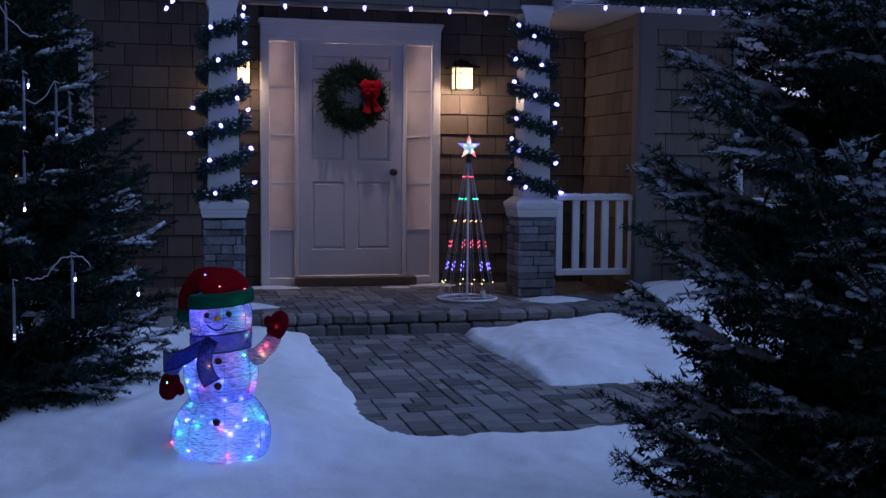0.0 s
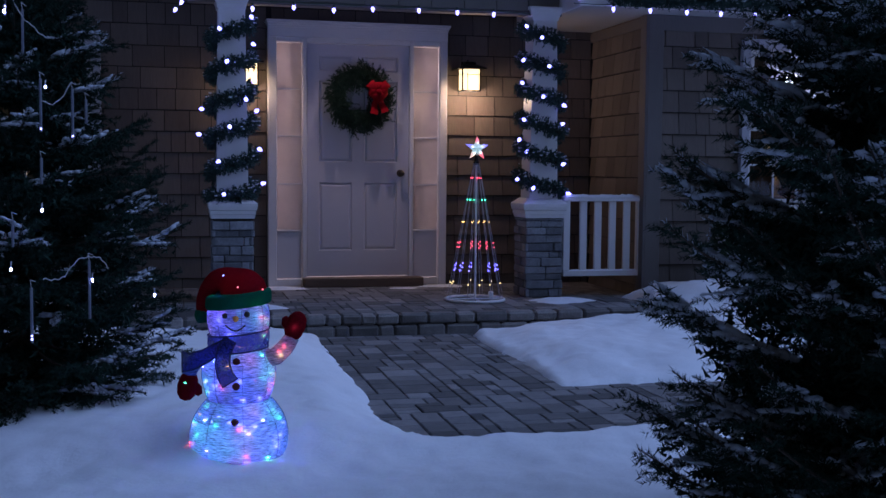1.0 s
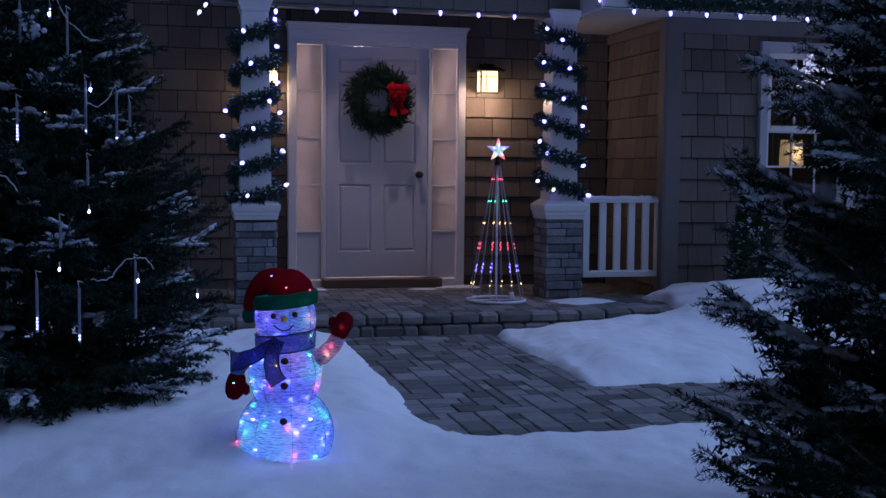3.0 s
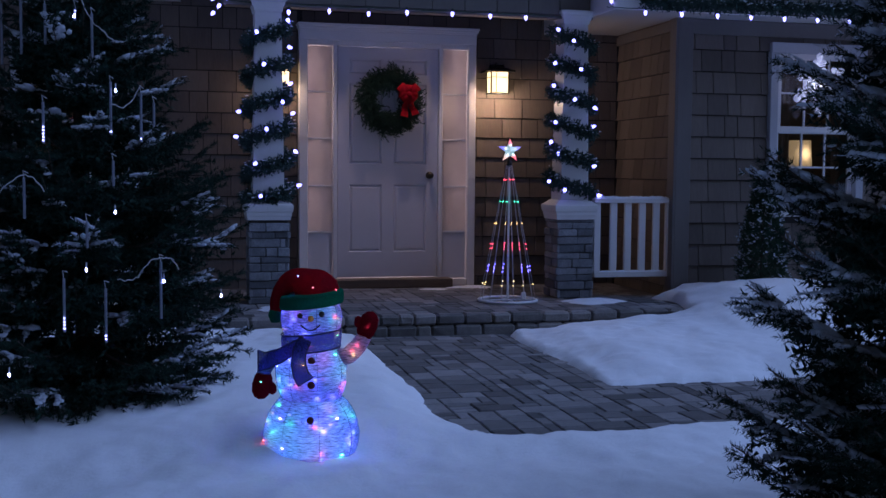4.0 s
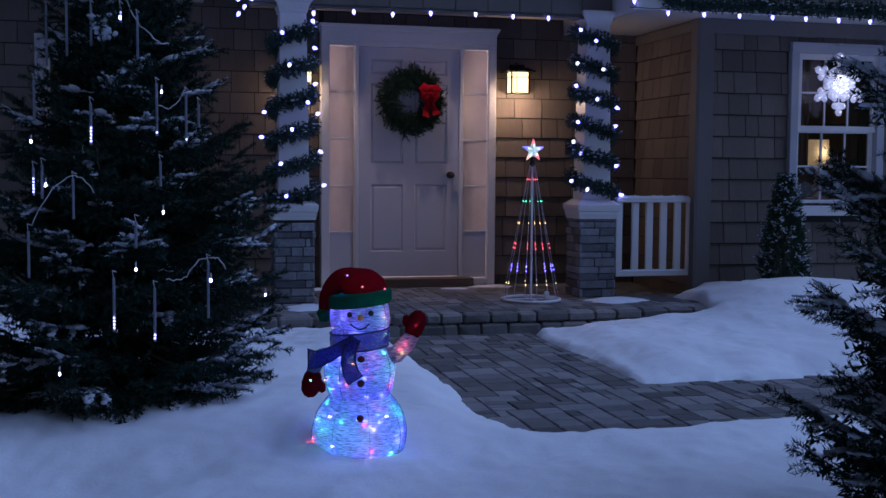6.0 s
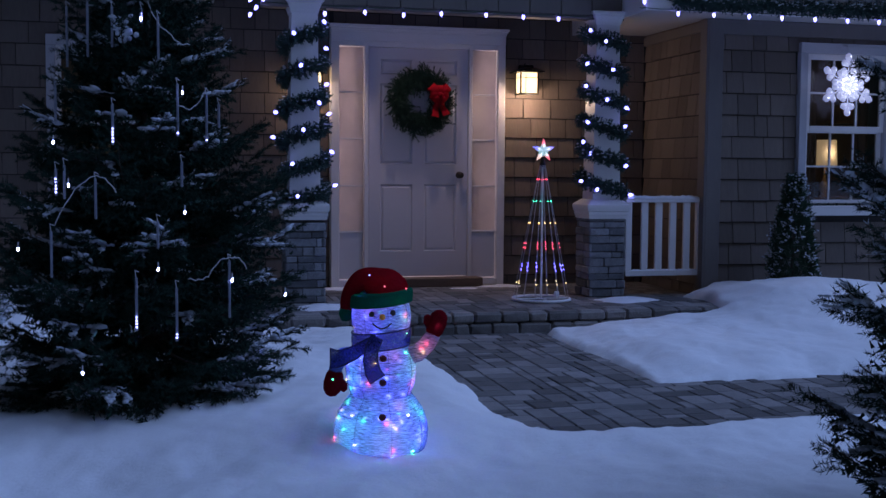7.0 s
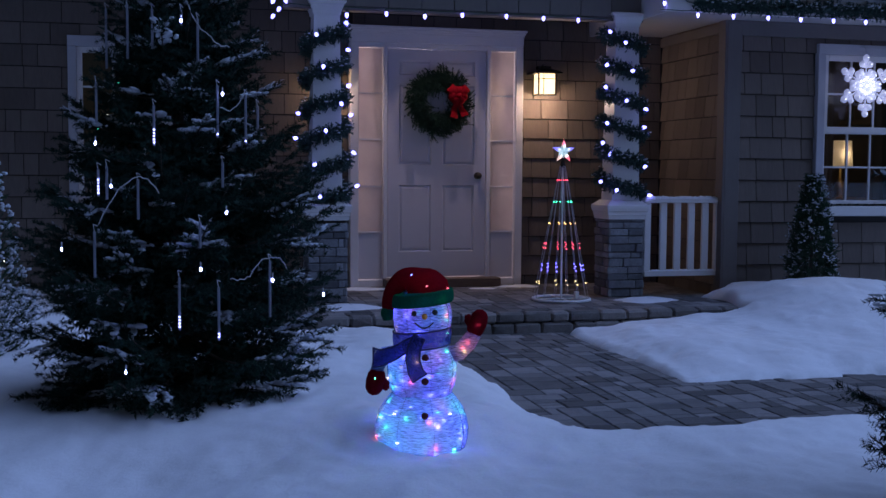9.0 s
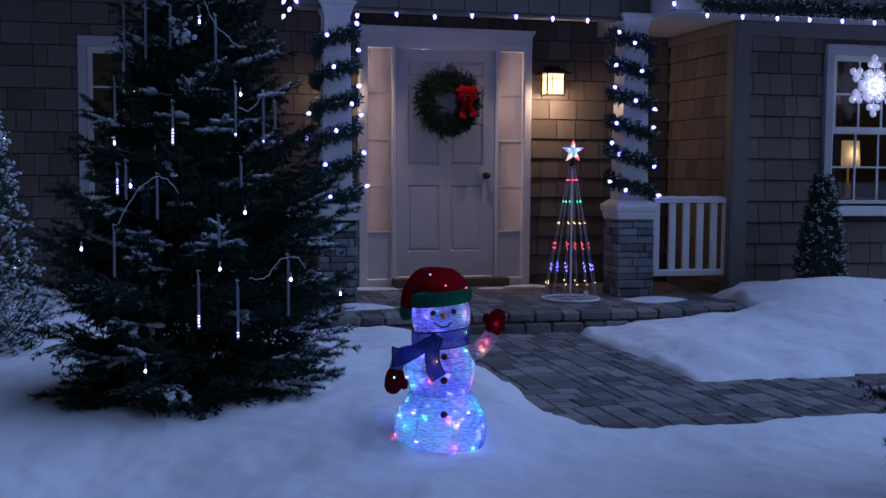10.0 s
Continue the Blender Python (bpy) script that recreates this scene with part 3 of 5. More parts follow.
def fir(at, height, radius, base, label, seed, whorl=0.11, limbs=10, snow=0.5, needle=0.022, power=1.0, cap=9.0, rise=(-0.15, 0.1), lift=0.14, keep=None, dens=420, gap=0.06, droop=0.0, hang=-0.1, finger=0.10, back=0.0, wide=0.0042, bare=9.0, frosty=0.3, skirt=0.74, clot=1.0):
    """A fir of layered boughs, each a fan of brush-like twigs with finger tips; snow lies along the tops of some boughs and frosts their tips."""
    rng = np.random.RandomState(seed)
    tree = thing("fir_tree", at, label, "tree")
    ax = np.array(at, dtype=float)
    up = np.array([0, 0, 1.0])
    part("trunk", Shape().tube([(ax[0] + 0.008 * math.sin(k), ax[1], ax[2] - 0.05 + height * k / 8) for k in range(9)], [0.05 * (1 - k / 8.6) + 0.003 for k in range(9)], 9), BARK, tree)
    s0, s1, frost, snow_at, snow_size, snow_way = [], [], [], [], [], []

    def twig(p, e, white=False):
        s0.append(p)
        s1.append(e)
        frost.append(white)

    z = base
    while z < height - 0.06:
        u = z / height
        reach = min(cap, radius * (1 - u) ** power) * (skirt + (1 - skirt) * min(1.0, z / 0.4)) + 0.02
        turn = rng.uniform(0, 6.283)
        count = max(5, int(limbs * (0.55 + 0.45 * reach / min(cap, radius))))
        for k in range(count):
            az = 2 * math.pi * (k + rng.uniform(-0.35, 0.35)) / count + turn
            out = np.array([math.cos(az), math.sin(az), 0])
            side = np.array([-math.sin(az), math.cos(az), 0])
            long = reach * rng.uniform(0.66, 1.06) * (1 - back * max(0.0, out[1]))
            slope = rng.uniform(*rise) + 0.5 * u ** 2 - droop * max(0.0, 1 - (z - base) / 0.5)
            n = 9
            t = np.linspace(0, 1, n)
            bend = rng.uniform(-0.2, 0.2)
            pts = ax + up * (z + rng.uniform(-0.03, 0.03)) + out * (long * t)[:, None] + side * (bend * long * t * t)[:, None]
            pts[:, 2] += long * (slope * t + lift * t ** 4 - 0.05 * np.sin(math.pi * t))
            # a bough that would leave the room it has stays shorter
            cut = 1.0
            while keep is not None and cut > 0.5 and not keep(pts[-1]):
                pts = pts[0] + (pts - pts[0]) * 0.92
                cut, long = cut * 0.92, long * 0.92
            if cut <= 0.5:
                continue
            pts[:, 2] = np.maximum(pts[:, 2], snow_height(pts[:, 0], pts[:, 1]) + 0.03)
            part("bough", Shape().tube([tuple(p) for p in pts], [0.008 * (1 - 0.8 * q) * (0.5 + long) for q in t], 4), BARK, tree)
            heavy = rng.uniform(0, 1) < snow and z < bare
            f0 = rng.uniform(0.3, 0.7)
            f1 = f0 + rng.uniform(0.2, 0.55)
            for i in range(3, n - 1):
                twig(pts[i], pts[i + 1], heavy and f0 < i / n < f1)
            m = max(4, int(long * 0.85 / (gap if out[0] < 0.3 or bare > 5 else 3.5 * gap)))
            for j in range(m):
                f = 0.18 + 0.82 * (j + rng.uniform(-0.3, 0.3)) / m
                q = min(max(f, 0), 0.999) * (n - 1)
                i = int(q)
                p = pts[i] + (pts[i + 1] - pts[i]) * (q - i)
                d = unit(pts[i + 1] - pts[i])
                for sg in (-1, 1):
                    tl = (0.32 * long * max(0.0, 1 - f) ** 0.7 + 0.6 * finger) * rng.uniform(0.6, 1.25)
                    w = unit(d * rng.uniform(0.7, 1.1) + side * sg * rng.uniform(0.35, 0.8) + up * rng.uniform(hang - 0.25, hang + 0.25))
                    e = p + w * tl
                    if e[2] < 0.16:
                        e[2] = max(e[2], float(snow_height(e[0], e[1])) + 0.025)
                    white = heavy and f0 < f < f1 and rng.uniform(0, 1) < 0.75
                    twig(p, e, white)
                    # finger tips on both sides of the twig
                    for g in np.arange(0.2, 0.95, 0.075 / tl):
                        for s2 in (-1, 1):
                            if rng.uniform(0, 1) < 0.2:
                                continue
                            w2 = unit(w + unit(np.cross(w, up)) * s2 * rng.uniform(0.4, 0.8) + up * rng.uniform(-0.4, 0.2))
                            b = p + (e - p) * g
                            twig(b, b + w2 * finger * (1.0 - 0.45 * g) * rng.uniform(0.5, 0.95), white and rng.uniform(0, 1) < frosty)
                    if white:
                        c = max(2, int(tl / 0.016))
                        for h in range(c):
                            if rng.uniform(0, 1) < 0.22:
                                continue
                            snow_at.append(p + (e - p) * (h + 0.5) / c * 0.92 + np.array([rng.normal() * 0.006, rng.normal() * 0.006, 0.015]))
                            snow_size.append(clot * 0.018 * rng.uniform(0.5, 1.4) * (1 - 0.4 * h / c))
                            snow_way.append(w)
            if heavy:
                f1 = min(f1, 1.0)
                c = int(long * (f1 - f0) / 0.009)
                for h in range(c):
                    f = f0 + (f1 - f0) * h / c
                    q = min(f, 0.999) * (n - 1)
                    i = int(q)
                    body = math.sin(math.pi * (h + 0.5) / c) ** 0.5 * (0.6 + 0.4 * math.sin(h * 0.35 + 9 * f0))
                    snow_at.append(pts[i] + (pts[i + 1] - pts[i]) * (q - i) + side * rng.normal() * 0.036 * body + up * 0.018)
                    snow_size.append(clot * 0.028 * body * rng.uniform(0.5, 1.3))
                    snow_way.append(unit(pts[i + 1] - pts[i]))
        z += whorl * (1 - 0.35 * u) * rng.uniform(0.85, 1.15)
    s0, s1, frost = np.array(s0), np.array(s1), np.array(frost)
    # the tree thins towards its top
    some = (s0[:, 2] < bare) | (rng.uniform(0, 1, len(s0)) < 0.2)
    s0, s1, frost = s0[some], s1[some], frost[some]
    v, f = needles(s0, s1, dens, needle, wide, 0.6, rng)
    # the shaded inner twigs, coarser
    r = np.hypot(s0[:, 0] - ax[0], s0[:, 1] - ax[1]) / (np.minimum(cap, radius * (1 - np.clip(s0[:, 2] - ax[2], 0, height) / height) ** power) + 0.03)
    inner = r < 0.66
    v2, f2 = needles(s0[inner] - up * 0.03, s1[inner] - up * 0.04, 70, 0.035, 0.013, 0.6, rng)
    v, f = np.concatenate([v, v2]), np.concatenate([f, f2 + len(v)])
    tagged(part("crown", numpy_mesh("crown", v, f, NEEDLE), None, tree, "dense dark green needles"), kind="stuff")
    v, f = lumps(np.array(snow_at), np.array(snow_size), rng, 0.5, np.array(snow_way))
    v2, f2 = needles(s0[frost] + up * 0.005, s1[frost] + up * 0.005, dens * 0.42, needle * 0.85, wide, 0.85, rng)
    v, f = np.concatenate([v, v2]), np.concatenate([f, f2 + len(v)])
    tagged(part("snow", numpy_mesh("snow", v, f, FROSTED), None, tree, "snow and frost lying along the boughs"), kind="stuff")
    return tree


fir((-0.72, 5.62, 0.0), 2.66, 1.12, 0.08, "dark green fir tree dusted with snow, hung with icicle lights", 5, whorl=0.155, limbs=17, snow=0.48, clot=0.95, power=1.0, cap=0.79, needle=0.024, wide=0.0040, dens=520, gap=0.072, rise=(-0.20, 0.06), lift=0.16, droop=0.13, hang=-0.16, finger=0.11, skirt=0.80)
fir((2.28, 2.84, -0.03), 4.2, 1.32, 0.06, "large dark green fir tree with snow-laden boughs near the path", 8, whorl=0.102, limbs=19, snow=0.85, needle=0.023, wide=0.0036, power=1.0, rise=(0.08, 0.34), lift=0.10,
    keep=lambda p: p[0] - 0.3 * p[1] > 0.385 + 0.165 * ramp01((p[2] - 1.1) / 0.3), droop=0.14, dens=350, gap=0.066, hang=-0.2, finger=0.105, back=0.45, bare=1.7, frosty=0.75, skirt=0.9, clot=1.0)


def cone_shrub(name, at, height, radius, label, seed, twigs=900, snow=0.2, lights=0, tall=1.0, dome=False, clot=0.011):
    """A clipped conical evergreen of many upright sprays."""
    rng = np.random.RandomState(seed)
    ob = thing(name, at, label, "shrub")
    ax = np.array(at, dtype=float)
    part("trunk", Shape().tube([at, (at[0], at[1], at[2] + height * 0.8)], [0.022, 0.005], 6), BARK, ob)
    u = rng.uniform(0, 1, twigs) ** (1.05 if dome else 1.35)
    az = rng.uniform(0, 6.283, twigs)
    r = radius * np.minimum(1, 0.75 + u * 3) * ((1 - u ** 2.6) * (1 - 0.35 * u) if dome else (1 - u) ** tall) * rng.uniform(0.35, 1.0, twigs) ** 0.5 + 0.012
    out = np.stack([np.cos(az), np.sin(az), np.zeros(twigs)], 1)
    p = ax + out * r[:, None] * 0.8
    p[:, 2] += 0.02 + u * (height - 0.06)
    way = unit(out * 0.6 + np.stack([np.zeros(twigs)] * 2 + [rng.uniform(0.3, 1.1, twigs)], 1))
    ln = 0.07 * rng.uniform(0.6, 1.3, (twigs, 1))
    e = p + way * ln
    s0, s1 = [p], [e]
    for sg in (-1, 1):
        for g in (0.3, 0.6):
            b = p + (e - p) * g
            s0.append(b)
            s1.append(b + unit(way + np.cross(way, out) * sg * 0.9) * ln * 0.5)
    v, f = needles(np.concatenate(s0), np.concatenate(s1), 260, 0.012, 0.0052, 0.9, rng)
    part("crown", numpy_mesh("crown", v, f, SPRAY), None, ob, "dense dark green sprays")
    pick = rng.uniform(0, 1, twigs) < snow
    if pick.any():
        at2 = np.concatenate([e[pick] + rng.normal(size=(pick.sum(), 3)) * 0.012 for _ in range(5)])
        v, f = lumps(at2, clot * rng.uniform(0.5, 1.5, len(at2)), rng, 0.7)
        tagged(part("snow", numpy_mesh("snow", v, f, FROSTED, True), None, ob, "clotted snow on the sprays"), kind="stuff")
    if lights:
        q = np.argsort(rng.uniform(0, 1, twigs))[:lights]
        for i in q:
            part("fairy_light", Shape().ball(e[i] + out[i] * 0.006, 0.0032, level=1), TINY, ob)
    return ob


TINY = light_stuff("tiny_warm_light", (1.0, 0.85, 0.6), 5.0)
cone_shrub("conical_shrub", (4.395, 8.28, 0.17), 0.99, 0.222, "small conical evergreen shrub with specks of snow below the window", 3, 1800, 0.15, 0, 0.5, True, 0.007)
cone_shrub("snowy_shrub", (-2.05, 7.10, 0.03), 2.05, 0.62, "tall conical evergreen shrub caked with snow", 4, 2500, 0.42, 40, 0.8)

# ---- lights of the porch ----
BULB = light_stuff("cool_white_bulb", (0.24, 0.22, 1.0), 6.5)
BULB_BLUE = light_stuff("blue_white_bulb", (0.20, 0.19, 1.0), 7.5)
GREEN_WIRE = material("green_wire", (0.02, 0.05, 0.03), 0.5, 0.2)
WHITE_WIRE = material("white_wire", (0.40, 0.40, 0.42), 0.5, 0.2)
WARMGLASS = light_stuff("lit_lantern_glass", (1.0, 0.70, 0.38), 2.3)
GARLAND = material("garland_needle", (0.040, 0.085, 0.075), 0.6, 0.35, 30, 4, 0.0, random_by="island", spread=0.5)


def sconce(cx, label):
    y0, y1 = 9.775, 9.935
    cy = (y0 + y1) / 2
    s = thing("wall_lantern", (cx, 9.96, 1.88), label, "wall lamp", "porch lanterns")
    part("back_plate", Shape().box(cx - 0.05, cx + 0.05, 9.945, 9.97, 1.90, 2.15, 0.004).tube([(cx, 9.95, 2.13), (cx, 9.90, 2.155), (cx, cy, 2.12)], 0.011, 8), BLACK, s)
    h = Shape()
    vs = [(cx + a * w, cy + b * w, z) for w, z in ((0.128, 2.072), (0.128, 2.084), (0.05, 2.115), (0.045, 2.14), (0.0, 2.15)) for a, b in ((-1, -1), (1, -1), (1, 1), (-1, 1))]
    h.add(vs, [(4 * i + k, 4 * i + (k + 1) % 4, 4 * i + 4 + (k + 1) % 4, 4 * i + 4 + k) for i in range(4) for k in range(4)] + [(3, 2, 1, 0)])
    part("hood", h, BLACK, s, "black pitched metal hood")
    f = Shape()
    w = 0.081
    for a in (-1, 1):
        for b in (-1, 1):
            f.box(cx + a * w - 0.006, cx + a * w + 0.006, cy + b * 0.074 - 0.006, cy + b * 0.074 + 0.006, 1.885, 2.072)
    f.box(cx - w - 0.008, cx + w + 0.008, cy - 0.082, cy + 0.082, 1.876, 1.888, 0.003)
    for b in (-0.079, 0.079):
        f.box(cx - w, cx + w, cy + b - 0.002, cy + b + 0.002, 2.022, 2.029).box(cx - 0.037, cx - 0.031, cy + b - 0.002, cy + b + 0.002, 1.888, 2.072)
    for a in (-0.083, 0.083):
        f.box(cx + a - 0.002, cx + a + 0.002, cy - 0.074, cy + 0.074, 2.022, 2.029)
    part("frame", f, BLACK, s)
    part("glass", Shape().box(cx - w + 0.004, cx + w - 0.004, cy - 0.072, cy + 0.072, 1.889, 2.07), WARMGLASS, s, "glowing amber glass")
    return s


sconce(0.625, "black metal wall lantern with glowing amber glass, beside the door")
sconce(2.59, "black metal wall lantern with glowing amber glass, beside the door")
# light of the lanterns, from just outside their glass, and of the porch ceiling light
for cx, watts in ((0.625, 2.8), (2.59, 7.6)):
    lamp("lantern_light", "POINT", pose(cx, 9.78, 1.83), watts, (1.0, 0.70, 0.50), radius=0.03)
down = thing("recessed_ceiling_light", (1.60, 9.30, 2.86), "small round recessed light in the porch ceiling", "ceiling light")
part("ring", Shape().lathe((1.60, 9.30, 2.85), [(0.045, 0.008), (0.06, 0.0), (0.07, 0.009)], 20), WHITE, down)
lamp("porch_downlight", "SPOT", look((1.60, 9.30, 2.84), (1.60, 9.86, 0.9)), 30, (0.95, 0.76, 0.90), radius=0.022, cone=(68, 0.7))
# what the bulbs along the beam cast on the door wall
lamp("beam_bulb_glow", "AREA", look((1.50, 8.80, 2.40), (1.50, 9.9, 0.5)), 1.0, (0.26, 0.25, 1.0), size=(2.1, 0.05))


def c9_bulb(at, aim, size=1.0):
    """A strawberry-shaped bulb and its socket."""
    m = Vector(aim).normalized().to_track_quat("Z", "Y").to_matrix().to_4x4()
    m.translation = Vector(at)
    s = Shape().lathe((0, 0, 0), [(0.006 * size, 0), (0.0125 * size, 0.008 * size), (0.014 * size, 0.018 * size), (0.011 * size, 0.03 * size), (0.004 * size, 0.040 * size), (0.001, 0.043 * size)], 10)
    s.v = [tuple(m @ Vector(v)) for v in s.v]
    k = Shape().lathe((0, 0, 0), [(0.008 * size, -0.022 * size), (0.009 * size, 0.003 * size)], 8)
    k.v = [tuple(m @ Vector(v)) for v in k.v]
    return s, k


def light_string(name, label, wire, bulbs, mat):
    t = thing(name, wire[0], label, "string lights")
    part("wire", Shape().tube(wire, 0.0035, 5), GREEN_WIRE, t)
    for at, aim in bulbs:
        s, k = c9_bulb(at, aim)
        o = part("bulb", s, mat, t, "", True)
        part("socket", k, GREEN_WIRE, o)
    return t


xs = [0.593, 0.904, 1.214, 1.518, 1.887, 2.198, 2.499]
DROP = [2.402, 2.424, 2.416, 2.437, 2.442, 2.438, 2.436]
wire = [(0.10, 8.772, 2.46)] + [p for a, b in zip([0.27] + xs, xs + [2.74]) for p in ((a, 8.772, 2.448), ((a + b) / 2, 8.772, 2.443))] + [(2.80, 8.772, 2.435)]
light_string("beam_string_lights", "string of glowing cool white bulbs along the porch beam", wire,
             [((x, 8.765, z), (0.05 * math.sin(9 * x), -0.05, -1)) for x, z in zip(xs, DROP)], BULB)
light_string("corner_string_lights", "short run of glowing bulbs where the porch beam ends", [(0.06, 8.772, 2.39), (0.10, 8.765, 2.46), (0.14, 8.76, 2.60)],
             [((0.030, 8.765, 2.370), (-0.5, -0.1, -1)), ((0.075, 8.76, 2.425), (-0.5, -0.1, -1)), ((0.03, 8.755, 2.48), (-0.5, -0.2, -1)), ((0.11, 8.755, 2.49), (0.4, -0.2, -1))], BULB)
ex = [3.034, 3.324, 3.631, 3.940, 4.235, 4.533, 4.832, 5.126, 5.42, 5.72, 6.02, 6.32]
wire = [p for a, b in zip([3.0] + ex, ex + [6.6]) for p in ((a, 8.285, 2.462), ((a + b) / 2, 8.285, 2.457))]
light_string("eaves_string_lights", "string of glowing cool white bulbs along the eaves", wire,
             [((x, 8.282, 2.447 + (0.08 if x < 3.2 else 0)), (0.06 * math.sin(7 * x), -0.05, -1)) for x in ex], BULB)


def garland(name, line, label, seed, bulbs=(), thick=0.05, per=13, snow=0.3, category="garland"):
    """A rope of short leafy sprays along a line, with bulbs."""
    rng = np.random.RandomState(seed)
    g = thing(name, tuple(line[0]), label, category)
    part("stem", Shape().tube([tuple(p) for p in line], 0.005, 5), GREEN_WIRE, g)
    line = np.array(line)
    seg = line[1:] - line[:-1]
    s0, s1 = [], []
    for p, d in zip(line[:-1], seg):
        for _ in range(per):
            b = p + d * rng.uniform(0, 1)
            w = unit(rng.normal(size=3) + 0.5 * unit(d))
            e = b + w * thick * rng.uniform(0.6, 1.2)
            s0.append(b)
            s1.append(e)
    s0, s1 = np.array(s0), np.array(s1)
    v, f = needles(s0, s1, 260, 0.018, 0.012, 0.7, rng)
    part("foliage", numpy_mesh("foliage", v, f, GARLAND), None, g, "dark green leafy sprays")
    pick = (rng.uniform(0, 1, len(s1)) < snow) & (s1[:, 2] > s0[:, 2])
    if pick.any():
        v, f = lumps(s1[pick], 0.0085 * rng.uniform(0.6, 1.5, pick.sum()), rng)
        tagged(part("snow", numpy_mesh("snow", v, f, FROSTED, True), None, g, "flecks of snow"), kind="stuff")
    for at, aim in bulbs:
        s, k = c9_bulb(at, aim, size=1.05)
        o = part("bulb", s, BULB_BLUE, g, "", True)
        part("socket", k, GREEN_WIRE, o)
    return g


def column_garland(cx, hand, turns, z0, z1, seed, label, bulbs_at):
    """Winds round the square shaft; hand: +1 or -1 for the way it winds. bulbs_at: bulbs by their distance across from the axis and their height."""
    line, bulbs = [], []
    n = turns * 16
    cy = 8.87
    for i in range(n + 1):
        f = i / n
        a = hand * 2 * math.pi * turns * f + math.pi / 2
        h = 0.12 - 0.02 * f + 0.035
        # a rounded square
        r = h / max(abs(math.cos(a)), abs(math.sin(a))) * 0.86 + 0.14 * h
        r = min(r, h * 1.2)
        line.append((cx + r * math.cos(a), cy + r * math.sin(a), max(0.955, z0 + (z1 - z0) * f)))
    for k, (u, z) in enumerate(bulbs_at):
        y = cy - 0.20 if abs(u) < 0.12 else cy - 0.13
        bulbs.append(((cx + u, y, z), (u * 4 + 0.25 * math.sin(k * 2.3), -0.7, -0.2 + 0.6 * math.cos(k * 1.7))))
    return garland("column_garland", line, label, seed, bulbs, 0.074, 58, 0.30)


column_garland(0.437, 1, 6, 0.83, 2.334, 41, "green garland with glowing blue-white bulbs wound round the column",
               ((-0.089, 2.204), (0.145, 2.117), (-0.036, 1.986), (-0.215, 1.615), (0.15, 1.831), (0.094, 1.703), (-0.027, 1.497), (0.17, 1.605), (-0.233, 1.424), (0.19, 1.329), (-0.098, 1.23), (0.215, 1.052), (-0.067, 0.98), (0.14, 2.33)))
column_garland(2.935, -1, 6, 0.935, 2.37, 42, "green garland with glowing blue-white bulbs wound round the column",
               ((-0.16, 2.322), (-0.063, 2.242), (-0.18, 2.07), (-0.003, 2.009), (-0.19, 1.872), (-0.039, 1.777), (0.144, 1.715), (-0.17, 1.579), (0.132, 1.552), (-0.21, 1.434), (-0.14, 1.334), (0.144, 1.22), (-0.22, 1.105), (-0.109, 1.045), (0.19, 0.99)))
garland("eaves_garland", [(3.30 + 0.05 * k, 8.275 + 0.006 * math.sin(k), 2.515 + 0.006 * math.sin(k * 0.9)) for k in range(70)],
        "green garland flecked with snow along the eaves", 43, thick=0.075, per=50, snow=0.45)

# ---- wreath ----
rng = np.random.RandomState(51)
wc = np.array((1.592, 9.845, 1.786))
wreath = thing("wreath", tuple(wc), "round green fir wreath with a red bow on the front door", "wreath")
part("ring", Shape().tube([(wc[0] + 0.2 * math.cos(a), wc[1], wc[2] + 0.2 * math.sin(a)) for a in [k * math.pi / 16 for k in range(32)]], 0.012, 6, True), GREEN_WIRE, wreath)
a = rng.uniform(0, 6.283, 1900)
b = wc + np.stack([0.2 * np.cos(a), np.zeros(1900), 0.2 * np.sin(a)], 1) + rng.normal(size=(1900, 3)) * 0.036
out = np.stack([np.cos(a), np.zeros(1900), np.sin(a)], 1)
tan = np.stack([-np.sin(a), np.zeros(1900), np.cos(a)], 1)
w = unit(out * rng.uniform(-1, 1.15, (1900, 1)) + tan * rng.uniform(0.2, 0.8, (1900, 1)) + np.array([0, -1, 0]) * rng.uniform(0.0, 0.9, (1900, 1)))
e = b + w * rng.uniform(0.055, 0.095, (1900, 1))
e[:, 1] = np.minimum(e[:, 1], 9.895)
v, f = needles(b, e, 480, 0.018, 0.0062, 0.6, rng)
v[:, 1] = np.minimum(v[:, 1], 9.903)
WREATH = material("wreath_needle", (0.010, 0.042, 0.018), 0.6, 0.35, 30, 4, 0.0, random_by="island", spread=0.5)
part("foliage", numpy_mesh("foliage", v, f, WREATH), None, wreath, "dark green fir sprays")
RED = material("red_ribbon", (0.24, 0.002, 0.007), 0.85, 0.2, 60, 8, 0.15, shine=0.08)
bc = Vector((1.735, 9.715, 1.845))


def ribbon(pts, widths, axis):
    """A band of cloth through pts, slightly cupped."""
    axis = Vector(axis).normalized()
    return Shape().sheet([[tuple(Vector(p) + axis * w * k / 2 + Vector((0, 0.012 * k * k, 0))) for p, w in zip(pts, widths)] for k in (-1, -0.5, 0, 0.5, 1)])


ts = [k / 18 for k in range(19)]
bow = part("bow", Shape().ball(bc + Vector((0, -0.05, 0)), 0.024, (1.1, 0.8, 1), 2), RED, wreath, "red ribbon bow", True)
